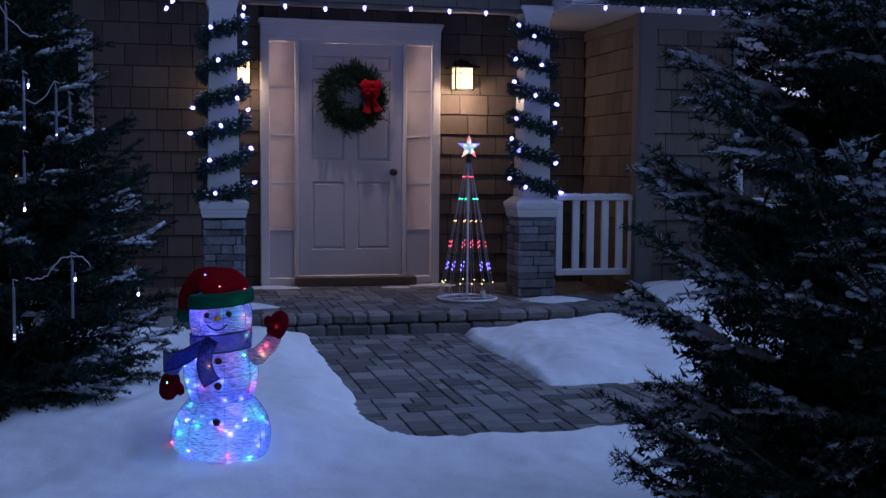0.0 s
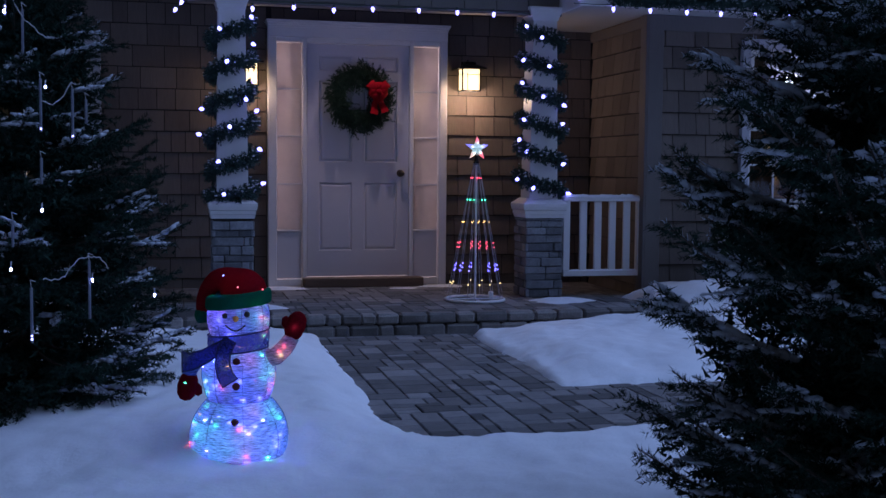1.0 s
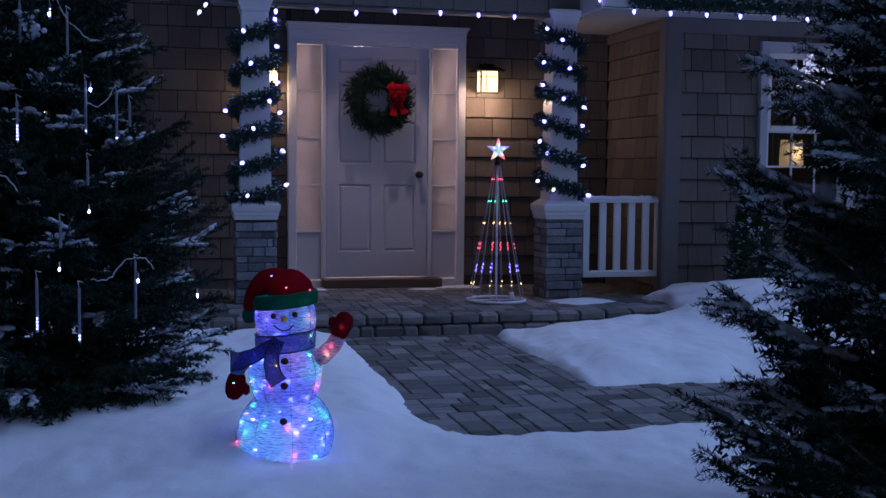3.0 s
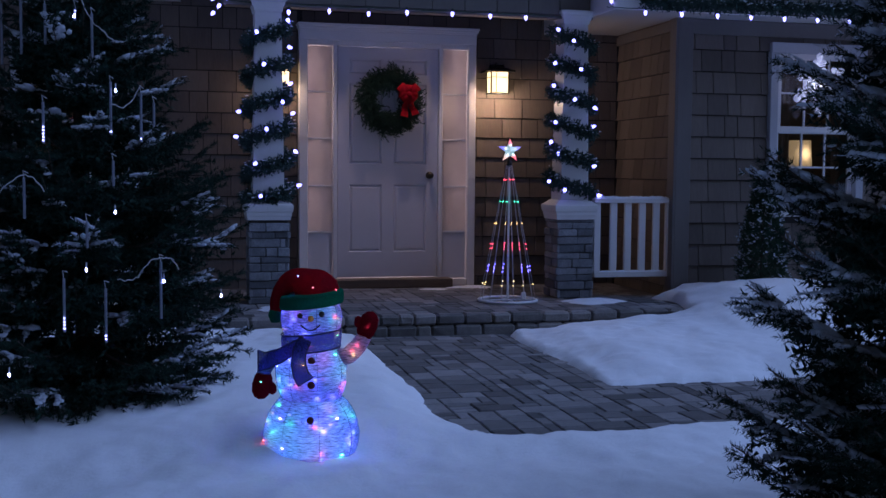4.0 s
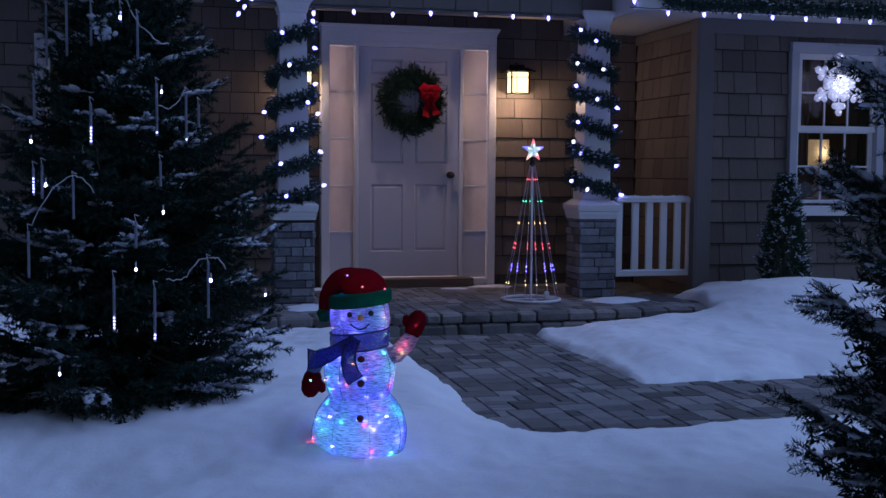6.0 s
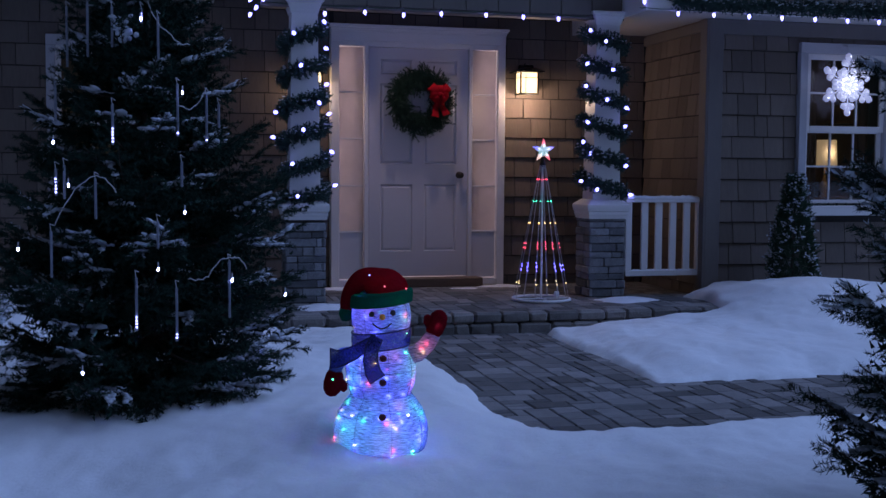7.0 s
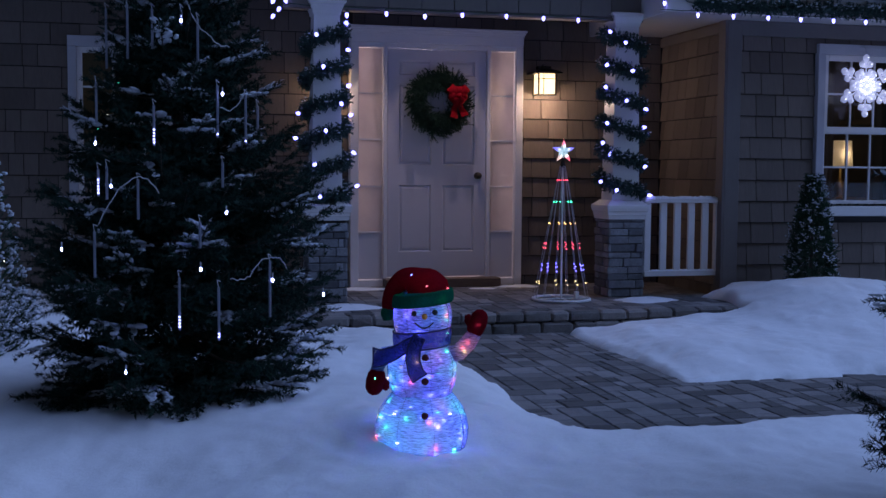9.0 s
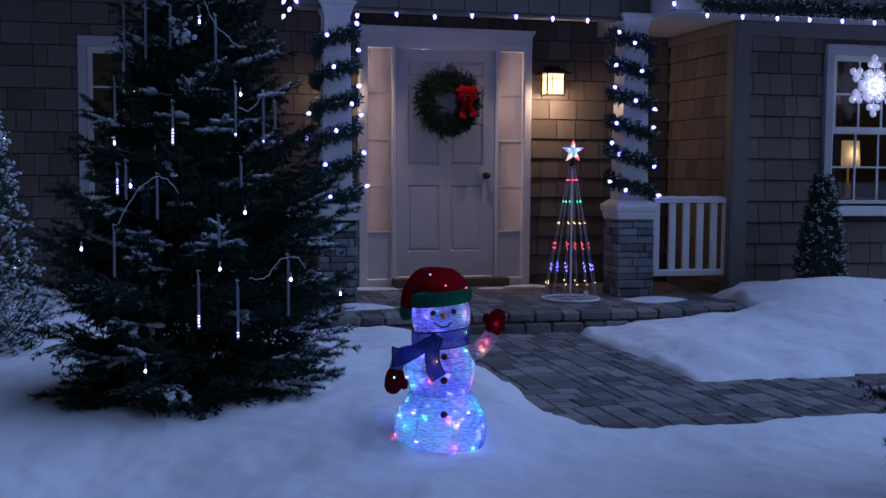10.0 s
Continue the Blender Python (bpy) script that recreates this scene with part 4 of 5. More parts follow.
# full loops that bulge to the front, then two short tails
for ang, size, wide in ((42, 0.115, 0.06), (136, 0.11, 0.06), (92, 0.085, 0.05), (5, 0.085, 0.05), (175, 0.085, 0.05), (-48, 0.08, 0.05), (-130, 0.08, 0.05)):
    d = Vector((math.cos(radians(ang)), 0, math.sin(radians(ang))))
    part("loop", ribbon([bc + d * size * (1 - math.cos(2 * math.pi * t)) / 2 + Vector((0, -0.048 * math.sin(2 * math.pi * t) - 0.01, 0)) for t in ts],
                        [0.02 + wide * math.sin(math.pi * t) ** 0.8 for t in ts], (-d.z, 0, d.x)), RED, bow, "", True)
for ang, size in ((-103, 0.20), (-72, 0.185)):
    d = Vector((math.cos(radians(ang)), 0, math.sin(radians(ang))))
    part("tail", ribbon([bc + d * size * t + Vector((0.006 * math.sin(9 * t), -0.03 - 0.018 * math.sin(7 * t), 0)) for t in ts], [0.03 + 0.045 * t for t in ts], (-d.z, 0.2, d.x)), RED, bow, "", True)

# ---- snowflake light on the window ----
ICE = light_stuff("lit_clear_plastic", (0.52, 0.54, 1.0), 0.34)
SPARK = light_stuff("white_diode", (0.80, 0.83, 1.0), 6.0)
flake = thing("snowflake_light", (5.02, 8.50, 1.93), "glowing white crystal snowflake light hung outside the window", "snowflake light")
fc = Vector((5.02, 8.53, 1.93))


def crystal(s, c, d, long, wide):
    """A faceted drop from c along d."""
    d = Vector(d).normalized()
    a = d.cross(Vector((0, 1, 0))).normalized()
    ring = [a, Vector((0, 1, 0)), -a, Vector((0, -1, 0))]
    vs = [c] + [c + d * long * 0.6 + r * wide for r in ring] + [c + d * long * 0.85 + r * wide * 0.8 for r in ring] + [c + d * long]
    fs = [(0, 1 + (k + 1) % 4, 1 + k) for k in range(4)] + [(1 + k, 1 + (k + 1) % 4, 5 + (k + 1) % 4, 5 + k) for k in range(4)] + [(5 + k, 5 + (k + 1) % 4, 9) for k in range(4)]
    s.add(vs, fs)


for k in range(6):
    t = radians(90 + 60 * k)
    d = Vector((math.cos(t), 0, math.sin(t)))
    arm = part("arm", Shape().tube([fc, fc + d * 0.2], 0.006, 5), ICE, flake)
    led = [fc + d * 0.235 + Vector((0, -0.026, 0)), fc + d * 0.07 + Vector((0, -0.026, 0))]
    drops = [(fc + d * 0.02, d, 0.10, 0.026), (fc + d * 0.17, d, 0.10, 0.034)]
    for far, fork, size in ((0.085, 55, 0.085), (0.15, 50, 0.08)):
        for sg in (-1, 1):
            u = t + sg * radians(fork)
            e = Vector((math.cos(u), 0, math.sin(u)))
            drops.append((fc + d * far, e, size, 0.032))
            led.append(fc + d * far + e * size * 0.6 + Vector((0, -0.024, 0)))
    for c, e, size, wide in drops:
        s = Shape()
        crystal(s, c, e, size, wide)
        part("crystal", s, ICE, arm)
    for c in led:
        part("diode", Shape().ball(c, 0.0065, level=1), SPARK, arm)
hub = part("hub", Shape().ball(fc, 0.034, (1, 0.7, 1), 2), ICE, flake)
for k in range(6):
    t = radians(60 * k)
    e = Vector((math.cos(t), 0, math.sin(t)))
    s = Shape()
    crystal(s, fc + e * 0.02, e, 0.085, 0.03)
    part("crystal", s, ICE, hub)
    part("diode", Shape().ball(fc + e * 0.06 + Vector((0, -0.026, 0)), 0.0065, level=1), SPARK, hub)
part("diode", Shape().ball(fc + Vector((0, -0.03, 0)), 0.008, level=1), SPARK, hub)
part("hanger", Shape().tube([fc + Vector((0, 0, 0.26)), (5.02, 8.55, 2.26), (5.02, 8.66, 2.29)], 0.004, 5).tube([(5.02, 8.66, 2.27), (5.4, 8.62, 2.26), (6.0, 8.62, 2.28)], 0.003, 5), WHITE_WIRE, flake)
lamp("snowflake_glow", "POINT", pose(5.02, 8.45, 1.93), 0.9, (0.75, 0.8, 1.0), radius=0.15)

# ---- cone of light strings on the porch ----
lt = thing("light_cone_tree", (2.323, 8.60, 0.14), "cone of coloured light strings with a star, standing on the porch", "light tree")
tc = (2.323, 8.60)
SILVER = material("white_enamel", (0.80, 0.80, 0.82), 0.4, 0.1, metal=0.0)
part("base_ring", Shape().tube([(tc[0] + 0.232 * math.cos(a), tc[1] + 0.232 * math.sin(a), 0.152) for a in [k * math.pi / 20 for k in range(40)]], 0.012, 8, True)
     .tube([(tc[0] - 0.226, tc[1], 0.152), (tc[0] + 0.226, tc[1], 0.152)], 0.007, 6).tube([(tc[0], tc[1] - 0.226, 0.152), (tc[0], tc[1] + 0.226, 0.152)], 0.007, 6), SILVER, lt)
part("pole", Shape().tube([(tc[0], tc[1], 0.15), (tc[0], tc[1], 1.30)], 0.0095, 8), SILVER, lt)
part("top_cap", Shape().lathe((tc[0], tc[1], 1.215), [(0.02, 0), (0.024, 0.02), (0.012, 0.06), (0.012, 0.08)], 10), BLACK, lt)
part("plug_box", Shape().box(tc[0] + 0.10, tc[0] + 0.135, tc[1] - 0.06, tc[1] - 0.03, 0.155, 0.215, 0.005), SILVER, lt)
LEDC = [light_stuff("red_diode", (1.0, 0.04, 0.08), 5), light_stuff("green_diode", (0.05, 1.0, 0.5), 5), light_stuff("amber_diode", (1.0, 0.5, 0.12), 5),
        light_stuff("red_diode_low", (1.0, 0.05, 0.1), 5), light_stuff("blue_diode", (0.12, 0.1, 1.0), 12), light_stuff("warm_diode", (1.0, 0.7, 0.25), 5)]
CORD = cloth("clear_cord", (0.6, 0.6, 0.66), 0.5)
for k in range(14):
    a = 2 * math.pi * (k + 0.3) / 14
    top, low = Vector((tc[0] + 0.02 * math.cos(a), tc[1] + 0.02 * math.sin(a), 1.23)), Vector((tc[0] + 0.224 * math.cos(a), tc[1] + 0.224 * math.sin(a), 0.155))
    cord = part("light_string", Shape().tube([top, low], 0.0024, 4), CORD, lt)
    for z, c in zip((1.114, 0.94, 0.766, 0.601, 0.426, 0.283), LEDC):
        for dz in (0.0, 0.035) if 0.3 < z < 0.7 else (0.0,):
            f = (1.23 - z + dz) / (1.23 - 0.155)
            if (k * 5 + int(z * 100)) % 4:
                part("diode", Shape().ball(top + (low - top) * f, 0.0046, level=1), c, cord)
STARB = cloth("clear_star_plastic", (0.5, 0.75, 0.75), 0.5)
star = Shape()
sc = Vector((tc[0], tc[1] - 0.01, 1.345))
ring = []
for k in range(10):
    r = 0.095 if k % 2 == 0 else 0.038
    t = radians(90 + 36 * k)
    ring.append(sc + Vector((r * math.cos(t), 0, r * math.sin(t))))
star.add([sc + Vector((0, -0.018, 0)), sc + Vector((0, 0.018, 0))] + ring, [(0, 2 + (k + 1) % 10, 2 + k) for k in range(10)] + [(1, 2 + k, 2 + (k + 1) % 10) for k in range(10)])
star_ob = part("star", star, light_stuff("lit_star", (0.30, 0.80, 0.75), 0.32), lt, "glowing five-pointed star")
for k, c in enumerate(((1, 0.08, 0.12), (0.15, 0.12, 1), (1.0, 0.6, 0.5), (1, 0.1, 0.1), (0.15, 0.12, 1))):
    t = radians(90 + 72 * k)
    d = Vector((math.cos(t), 0, math.sin(t)))
    part("star_tip", Shape().add([sc + d * 0.1 , sc + d * 0.05 + Vector((-d.z, 0, d.x)) * 0.017 + Vector((0, -0.012, 0)), sc + d * 0.05 - Vector((-d.z, 0, d.x)) * 0.017 + Vector((0, -0.012, 0)), sc + d * 0.05 + Vector((0, -0.024, 0))],
                                 [(0, 1, 3), (0, 3, 2), (1, 2, 3), (0, 2, 1)]), light_stuff("lit_star_tip", c, 1.2), star_ob)
    part("diode", Shape().ball(sc + d * 0.042 + Vector((0, -0.02, 0)), 0.006, level=1), SPARK, star_ob)

# ---- rooms behind the windows ----
solid("hallway", Shape().box(0.55, 2.6, 11.6, 11.7, 0.05, 2.6).box(0.5, 0.55, 10.2, 11.7, 0.05, 2.6).box(2.6, 2.65, 10.2, 11.7, 0.05, 2.6).box(0.55, 2.6, 10.2, 11.6, 2.55, 2.6).box(0.55, 2.6, 10.2, 11.6, 0.05, 0.1), SOFFIT,
      "plain pale hallway behind the front door", "room")
lamp("hallway_light", "POINT", pose(1.6, 10.9, 2.0), 33.0, (1.0, 0.77, 0.86), radius=0.15)

solid("room_left", Shape().box(-2.6, 0.4, 12.2, 12.3, 0, 2.7).box(-2.7, -2.6, 10.2, 12.3, 0, 2.7).box(0.4, 0.5, 10.2, 12.3, 0, 2.7).box(-2.6, 0.4, 10.2, 12.2, 2.6, 2.7).box(-2.6, 0.4, 10.2, 12.2, 0, 0.05), ROOM,
      "dim brown room behind the window", "room")
solid("room_right", Shape().box(3.9, 8.5, 11.0, 11.1, 0, 2.7).box(3.85, 3.9, 8.93, 11.0, 0, 2.7).box(8.5, 8.6, 8.93, 11.1, 0, 2.7).box(3.9, 8.5, 8.93, 11.0, 2.6, 2.7).box(3.9, 8.5, 8.93, 11.0, 0, 0.05), ROOM,
      "dim brown room behind the window", "room")
CURTAIN = material("brown_curtain", (0.16, 0.09, 0.06), 0.9, 0.2, 80, 5, 0.2)
for x0, x1 in ((4.74, 5.06), (5.46, 5.95)):
    c = Shape()
    c.sheet([[(x0 + (x1 - x0) * i / 24, 9.03 + 0.025 * math.sin(i * 1.35), z) for i in range(25)] for z in (2.4, 1.6, 0.5)])
    tagged(new("curtain", c.mesh("curtain", CURTAIN, True)), "brown curtain hanging inside the window", "curtain", "curtains")
BRASS = material("polished_brass", (0.62, 0.44, 0.20), 0.3, 0.1, 120, 8, 0.05, metal=0.8)
side_table = thing("side_table", (5.6, 9.7, 0.05), "dark wooden side table inside the window", "table")
part("tabletop", Shape().box(5.3, 5.9, 9.45, 9.95, 0.91, 0.95, 0.006), WOOD, side_table)
for a in (5.33, 5.83):
    for b in (9.48, 9.88):
        part("leg", Shape().box(a, a + 0.04, b, b + 0.04, 0.05, 0.91), WOOD, side_table)
tl = thing("table_lamp", (5.57, 9.70, 0.95), "brass table lamp with a lit cream drum shade", "lamp")
part("base", Shape().lathe((5.57, 9.70, 0.95), [(0.05, 0), (0.05, 0.012), (0.03, 0.03), (0.055, 0.08), (0.052, 0.12), (0.014, 0.18), (0.008, 0.32)], 16), BRASS, tl, "polished brass base", True)
part("shade", Shape().lathe((5.57, 9.70, 1.24), [(0.115, 0), (0.10, 0.26)], 24), light_stuff("lit_shade", (1.0, 0.66, 0.34), 0.26), tl, "lit cream shade", True)
lamp("table_lamp_light", "POINT", pose(5.57, 9.52, 1.38), 1.6, (1.0, 0.62, 0.3), radius=0.1)
shelf = thing("wall_shelf", (6.66, 10.95, 1.72), "small tan wooden shelf on the far wall of the room", "shelf")
TAN = material("tan_wood", (0.50, 0.24, 0.09), 0.6, 0.2, 40, 6, 0.1)
part("board", Shape().box(6.40, 6.92, 10.80, 11.0, 1.72, 1.76, 0.005), TAN, shelf)
part("box", Shape().box(6.46, 6.86, 10.84, 11.0, 1.76, 1.92, 0.01), TAN, shelf)
itree = thing("indoor_tree", (-1.05, 11.0, 0.05), "dark indoor tree with small coloured lights behind the window", "tree")
rng = np.random.RandomState(77)
a, u = rng.uniform(0, 6.283, 700), rng.uniform(0, 1, 700) ** 1.3
p = np.stack([-1.05 + 0.62 * (1 - u) * np.cos(a), 11.0 + 0.62 * (1 - u) * np.sin(a), 0.5 + 1.9 * u], 1)
e = p + unit(rng.normal(size=(700, 3))) * 0.1
v, f = needles(p, e, 200, 0.03, 0.004, 0.7, rng)
part("crown", numpy_mesh("crown", v, f, NEEDLE), None, itree)
part("trunk", Shape().tube([(-1.05, 11.0, 0.05), (-1.05, 11.0, 2.2)], [0.04, 0.01], 6), BARK, itree)
for i in range(44):
    part("fairy_light", Shape().ball(tuple(e[i] + np.array([0, -0.05, 0])), 0.008, level=1), (LEDC[0], LEDC[1], LEDC[5], TINY)[i % 4], itree)

# ---- glowing snowman ----
SC, TURN = Vector((0.24, 4.53, 0.0)), radians(-9.3)
SR, SF = Vector((math.cos(TURN), math.sin(TURN), 0)), Vector((math.sin(TURN), -math.cos(TURN), 0))


def sp(u, v, z):
    """A place by its distance across, to the front and up, from the snowman's axis."""
    return SC + SR * u + SF * v + Vector((0, 0, z))


def turned(shape):
    shape.v = [tuple(sp(x, -y, z)) for x, y, z in shape.v]
    return shape


FABRIC = cloth("white_mesh_fabric", (0.33, 0.42, 0.66), 0.88, wrap=42.0, clear=0.12, contrast=0.5)
HATRED = cloth("red_tinsel_cloth", (0.24, 0.008, 0.016), 0.4, 300)
HATGREEN = cloth("green_tinsel_cloth", (0.015, 0.16, 0.09), 0.45, 300)
SCARF = cloth("blue_mesh_scarf", (0.08, 0.09, 0.36), 0.65, 260, 0.36)
SCARF_EDGE = material("navy_piping", (0.012, 0.015, 0.07), 0.7, 0.2)
FELT = material("dark_red_felt", (0.07, 0.008, 0.012), 0.9, 0.2, 200)
COAL = material("black_button", (0.012, 0.010, 0.010), 0.5, 0.2)
CARROT = material("orange_felt", (0.75, 0.30, 0.05), 0.8, 0.2, 150)
RIB = material("coated_wire", (0.05, 0.05, 0.12), 0.5, 0.1)
man = thing("snowman_decoration", tuple(sp(0, 0, -0.03)), "glowing white mesh snowman with red hat and blue scarf in snow", "snowman")
BODY = [(0.150, -0.035), (0.168, 0.0), (0.188, 0.05), (0.196, 0.10), (0.192, 0.14), (0.176, 0.19), (0.150, 0.23), (0.128, 0.256)]
TORSO = [(0.118, 0.250), (0.134, 0.29), (0.144, 0.34), (0.145, 0.38), (0.135, 0.42), (0.114, 0.455), (0.094, 0.478)]
HEAD = [(0.092, 0.478), (0.112, 0.52), (0.122, 0.562), (0.122, 0.60), (0.112, 0.64), (0.09, 0.685), (0.05, 0.71)]


def smooth_rows(rows, n=4):
    out = []
    for i in range(len(rows) - 1):
        p = [Vector(rows[max(0, min(len(rows) - 1, i + k))]) for k in (-1, 0, 1, 2)]
        for j in range(n):
            t = j / n
            out.append(tuple(0.5 * (2 * p[1] + (p[2] - p[0]) * t + (2 * p[0] - 5 * p[1] + 4 * p[2] - p[3]) * t * t + (3 * p[1] - p[0] - 3 * p[2] + p[3]) * t ** 3)))
    return out + [tuple(rows[-1])]


def radius_at(rows, z):
    return float(np.interp(z, [r[1] for r in rows], [r[0] for r in rows]))


DIODES = {"red": light_stuff("snowman_red_diode", (1.0, 0.08, 0.12), 12), "green": light_stuff("snowman_green_diode", (0.08, 1.0, 0.45), 10),
          "amber": light_stuff("snowman_amber_diode", (1.0, 0.55, 0.2), 10), "blue": light_stuff("snowman_blue_diode", (0.12, 0.12, 1.0), 26), "white": light_stuff("snowman_white_diode", (0.7, 0.75, 1.0), 16)}
CAPRED, CAPBLUE = light_stuff("hat_red_diode", (1.0, 0.10, 0.16), 2.2), light_stuff("hat_blue_diode", (0.2, 0.2, 1.0), 3.0)
rr = random.Random(91)
for name, rows, lights in (("lower_ball", BODY, 46), ("middle_ball", TORSO, 30), ("head", HEAD, 20)):
    ball = part(name, turned(Shape().lathe((0, 0, 0), smooth_rows(rows), 48)), FABRIC, man, "white thread-wrapped mesh lit from inside", True)
    lo, hi = rows[0][1], rows[-1][1]
    for k in range(8):
        a = k * math.pi / 4 + 0.2
        part("rib", turned(Shape().tube([((r + 0.0015) * math.cos(a), (r + 0.0015) * math.sin(a), z) for r, z in smooth_rows(rows)], 0.0011, 4)), RIB, ball)
    for z in np.linspace(lo, hi, 5)[1:-1]:
        r = radius_at(rows, z) + 0.0015
        part("hoop", turned(Shape().tube([(r * math.cos(q), r * math.sin(q), z) for q in [i * math.pi / 20 for i in range(40)]], 0.0011, 4, True)), RIB, ball)
    for i in range(lights):
        z, a = rr.uniform(lo + 0.02, hi - 0.03), rr.uniform(0, 6.283)
        r = radius_at(rows, z) - (0.004 if i % 4 == 0 else 0.009)
        c = rr.choice(("red", "green", "amber", "blue", "blue", "green", "blue"))
        part("diode", turned(Shape().ball((r * math.cos(a), r * math.sin(a), z), 0.0042, (2.4, 2.4, 0.8), 1)), DIODES[c], ball)
for z, e, rad in ((0.10, 0.74, 0.07), (0.36, 0.54, 0.05), (0.57, 0.40, 0.04)):
    lamp("snowman_inner_light", "POINT", Matrix.Translation(sp(0, 0, z)), e, (0.14, 0.13, 1.0), radius=rad)
for u, v, z, c, e in ((-0.15, 0.08, 0.05, (0.1, 1.0, 0.6), 0.06), (0.0, 0.17, 0.04, (1.0, 0.15, 0.25), 0.05), (0.15, 0.09, 0.20, (0.1, 1.0, 0.5), 0.06), (0.12, 0.07, 0.37, (0.2, 1.0, 0.5), 0.07), (-0.13, 0.13, 0.13, (0.1, 1.0, 0.5), 0.06), (0.0, 0.18, 0.11, (0.15, 1.0, 0.6), 0.05),
                      (-0.12, 0.07, 0.35, (0.1, 1.0, 0.6), 0.05), (0.06, 0.12, 0.42, (1.0, 0.2, 0.3), 0.03), (-0.06, 0.10, 0.60, (1.0, 0.3, 0.2), 0.02), (0.11, 0.03, 0.555, (1.0, 0.15, 0.3), 0.02), (0.08, 0.14, 0.22, (1.0, 0.4, 0.5), 0.03), (0.08, 0.08, 0.59, (0.1, 1.0, 0.7), 0.04), (0.14, 0.14, 0.10, (0.3, 0.5, 1.0), 0.03)):
    lamp("snowman_colour_light", "POINT", Matrix.Translation(sp(u * 0.8, v * 0.8, z)), 1.15 * e, c, radius=0.012)
# face and buttons
for u, z in ((-0.040, 0.602), (0.044, 0.608)):
    part("eye", turned(Shape().ball((u, -0.113, z), 0.0125, (1, 0.7, 1), 2)), COAL, man, "black round eye", True)
part("nose", Shape().tube([sp(0.002, 0.115, 0.592), sp(0.002, 0.135, 0.590), sp(0.003, 0.155, 0.586)], [0.013, 0.010, 0.003], 10), CARROT, man, "orange carrot nose", True)
part("mouth", Shape().tube([sp(0.038 * q, 0.124 - 0.008 * q * q, 0.545 + 0.022 * q * q) for q in [k / 6 - 1 for k in range(13)]], 0.0034, 5), COAL, man, "black smiling mouth")
for u, z, rows in ((0.005, 0.425, TORSO), (0.004, 0.33, TORSO), (0.002, 0.195, BODY)):
    v = radius_at(rows, z)
    part("button", turned(Shape().ball((u, -v, z), 0.0155, (1, 0.6, 1), 2)), FELT, man, "dark felt button", True)
# hat: a green cuff and a red cap that falls over to one side
cuff = Shape().lathe((0, 0, 0), smooth_rows([(0.113, 0.628), (0.128, 0.632), (0.131, 0.655), (0.127, 0.682), (0.108, 0.688)]), 40)
cuff.v = [(x, y, z + 0.11 * x) for x, y, z in cuff.v]
part("hat_cuff", turned(cuff), HATGREEN, man, "green fluffy hat cuff", True)
spine = [(0.0, 0.0, 0.668, 0.122), (-0.014, 0, 0.690, 0.110), (-0.034, 0, 0.707, 0.088), (-0.055, 0, 0.719, 0.067), (-0.076, 0, 0.720, 0.055), (-0.097, 0.0, 0.706, 0.047), (-0.116, 0.0, 0.684, 0.041), (-0.130, 0.0, 0.658, 0.035), (-0.139, 0, 0.630, 0.029), (-0.142, 0, 0.600, 0.024)]
cap = Shape()
spine = [tuple(p) for p in smooth_rows(spine, 4)]
rings = []
for i, (u, v, z, r) in enumerate(spine):
    a, b = spine[max(0, i - 1)], spine[min(len(spine) - 1, i + 1)]
    d = Vector((b[0] - a[0], 0, b[2] - a[2])).normalized() if i else Vector((0, 0, 1))
    s = Vector((d.z, 0, -d.x))
    rings.append([(u + s.x * r * math.cos(t), v - r * math.sin(t), z + s.z * r * math.cos(t)) for t in [k * math.pi / 14 for k in range(28)]])
for i in range(len(rings) - 1):
    n = len(cap.v)
    cap.add(rings[i] + rings[i + 1], [(k, (k + 1) % 28, 28 + (k + 1) % 28, 28 + k) for k in range(28)])
hat = part("hat", turned(cap), HATRED, man, "red tinsel cap hanging to one side", True)
part("pompom", turned(Shape().ball((-0.144, 0, 0.592), 0.032, (0.95, 0.9, 1.1), 2, 0.1, 4)), HATGREEN, man, "green pompom", True)
for u, v, z, c in ((0.01, 0.118, 0.715, "red"), (-0.05, 0.08, 0.757, "blue"), (0.10, 0.06, 0.70, "red")):
    part("diode", turned(Shape().ball((u, -v, z), 0.0042, level=1)), CAPRED if c == "red" else CAPBLUE, hat)
lamp("hat_light", "POINT", Matrix.Translation(sp(0.0, 0.03, 0.70)), 0.12, (1.0, 0.12, 0.25), radius=0.03)
lamp("cuff_light", "POINT", Matrix.Translation(sp(0.0, 0.09, 0.655)), 0.05, (0.2, 0.5, 1.0), radius=0.02)
# scarf
def strip(pts, widths, name, lift=0.0):
    left, right = [], []
    pts = [Vector(p) for p in pts]
    for i, p in enumerate(pts):
        d = (pts[min(i + 1, len(pts) - 1)] - pts[max(0, i - 1)]).normalized()
        s = d.cross(SF).normalized() * widths[i] / 2
        left.append(p - s)
        right.append(p + s)
    rows = [[l.lerp(r, k / 4) for k in range(5)] for l, r in zip(left, right)]
    back = [[q - SF * 0.006 for q in row] for row in rows]
    sh = Shape().sheet(rows).sheet(back)
    o = part(name, sh, SCARF, man, "blue mesh scarf", True)
    part("piping", Shape().tube(left + list(reversed(right)), 0.0035, 6, True), SCARF_EDGE, o, "navy piping")
    return o


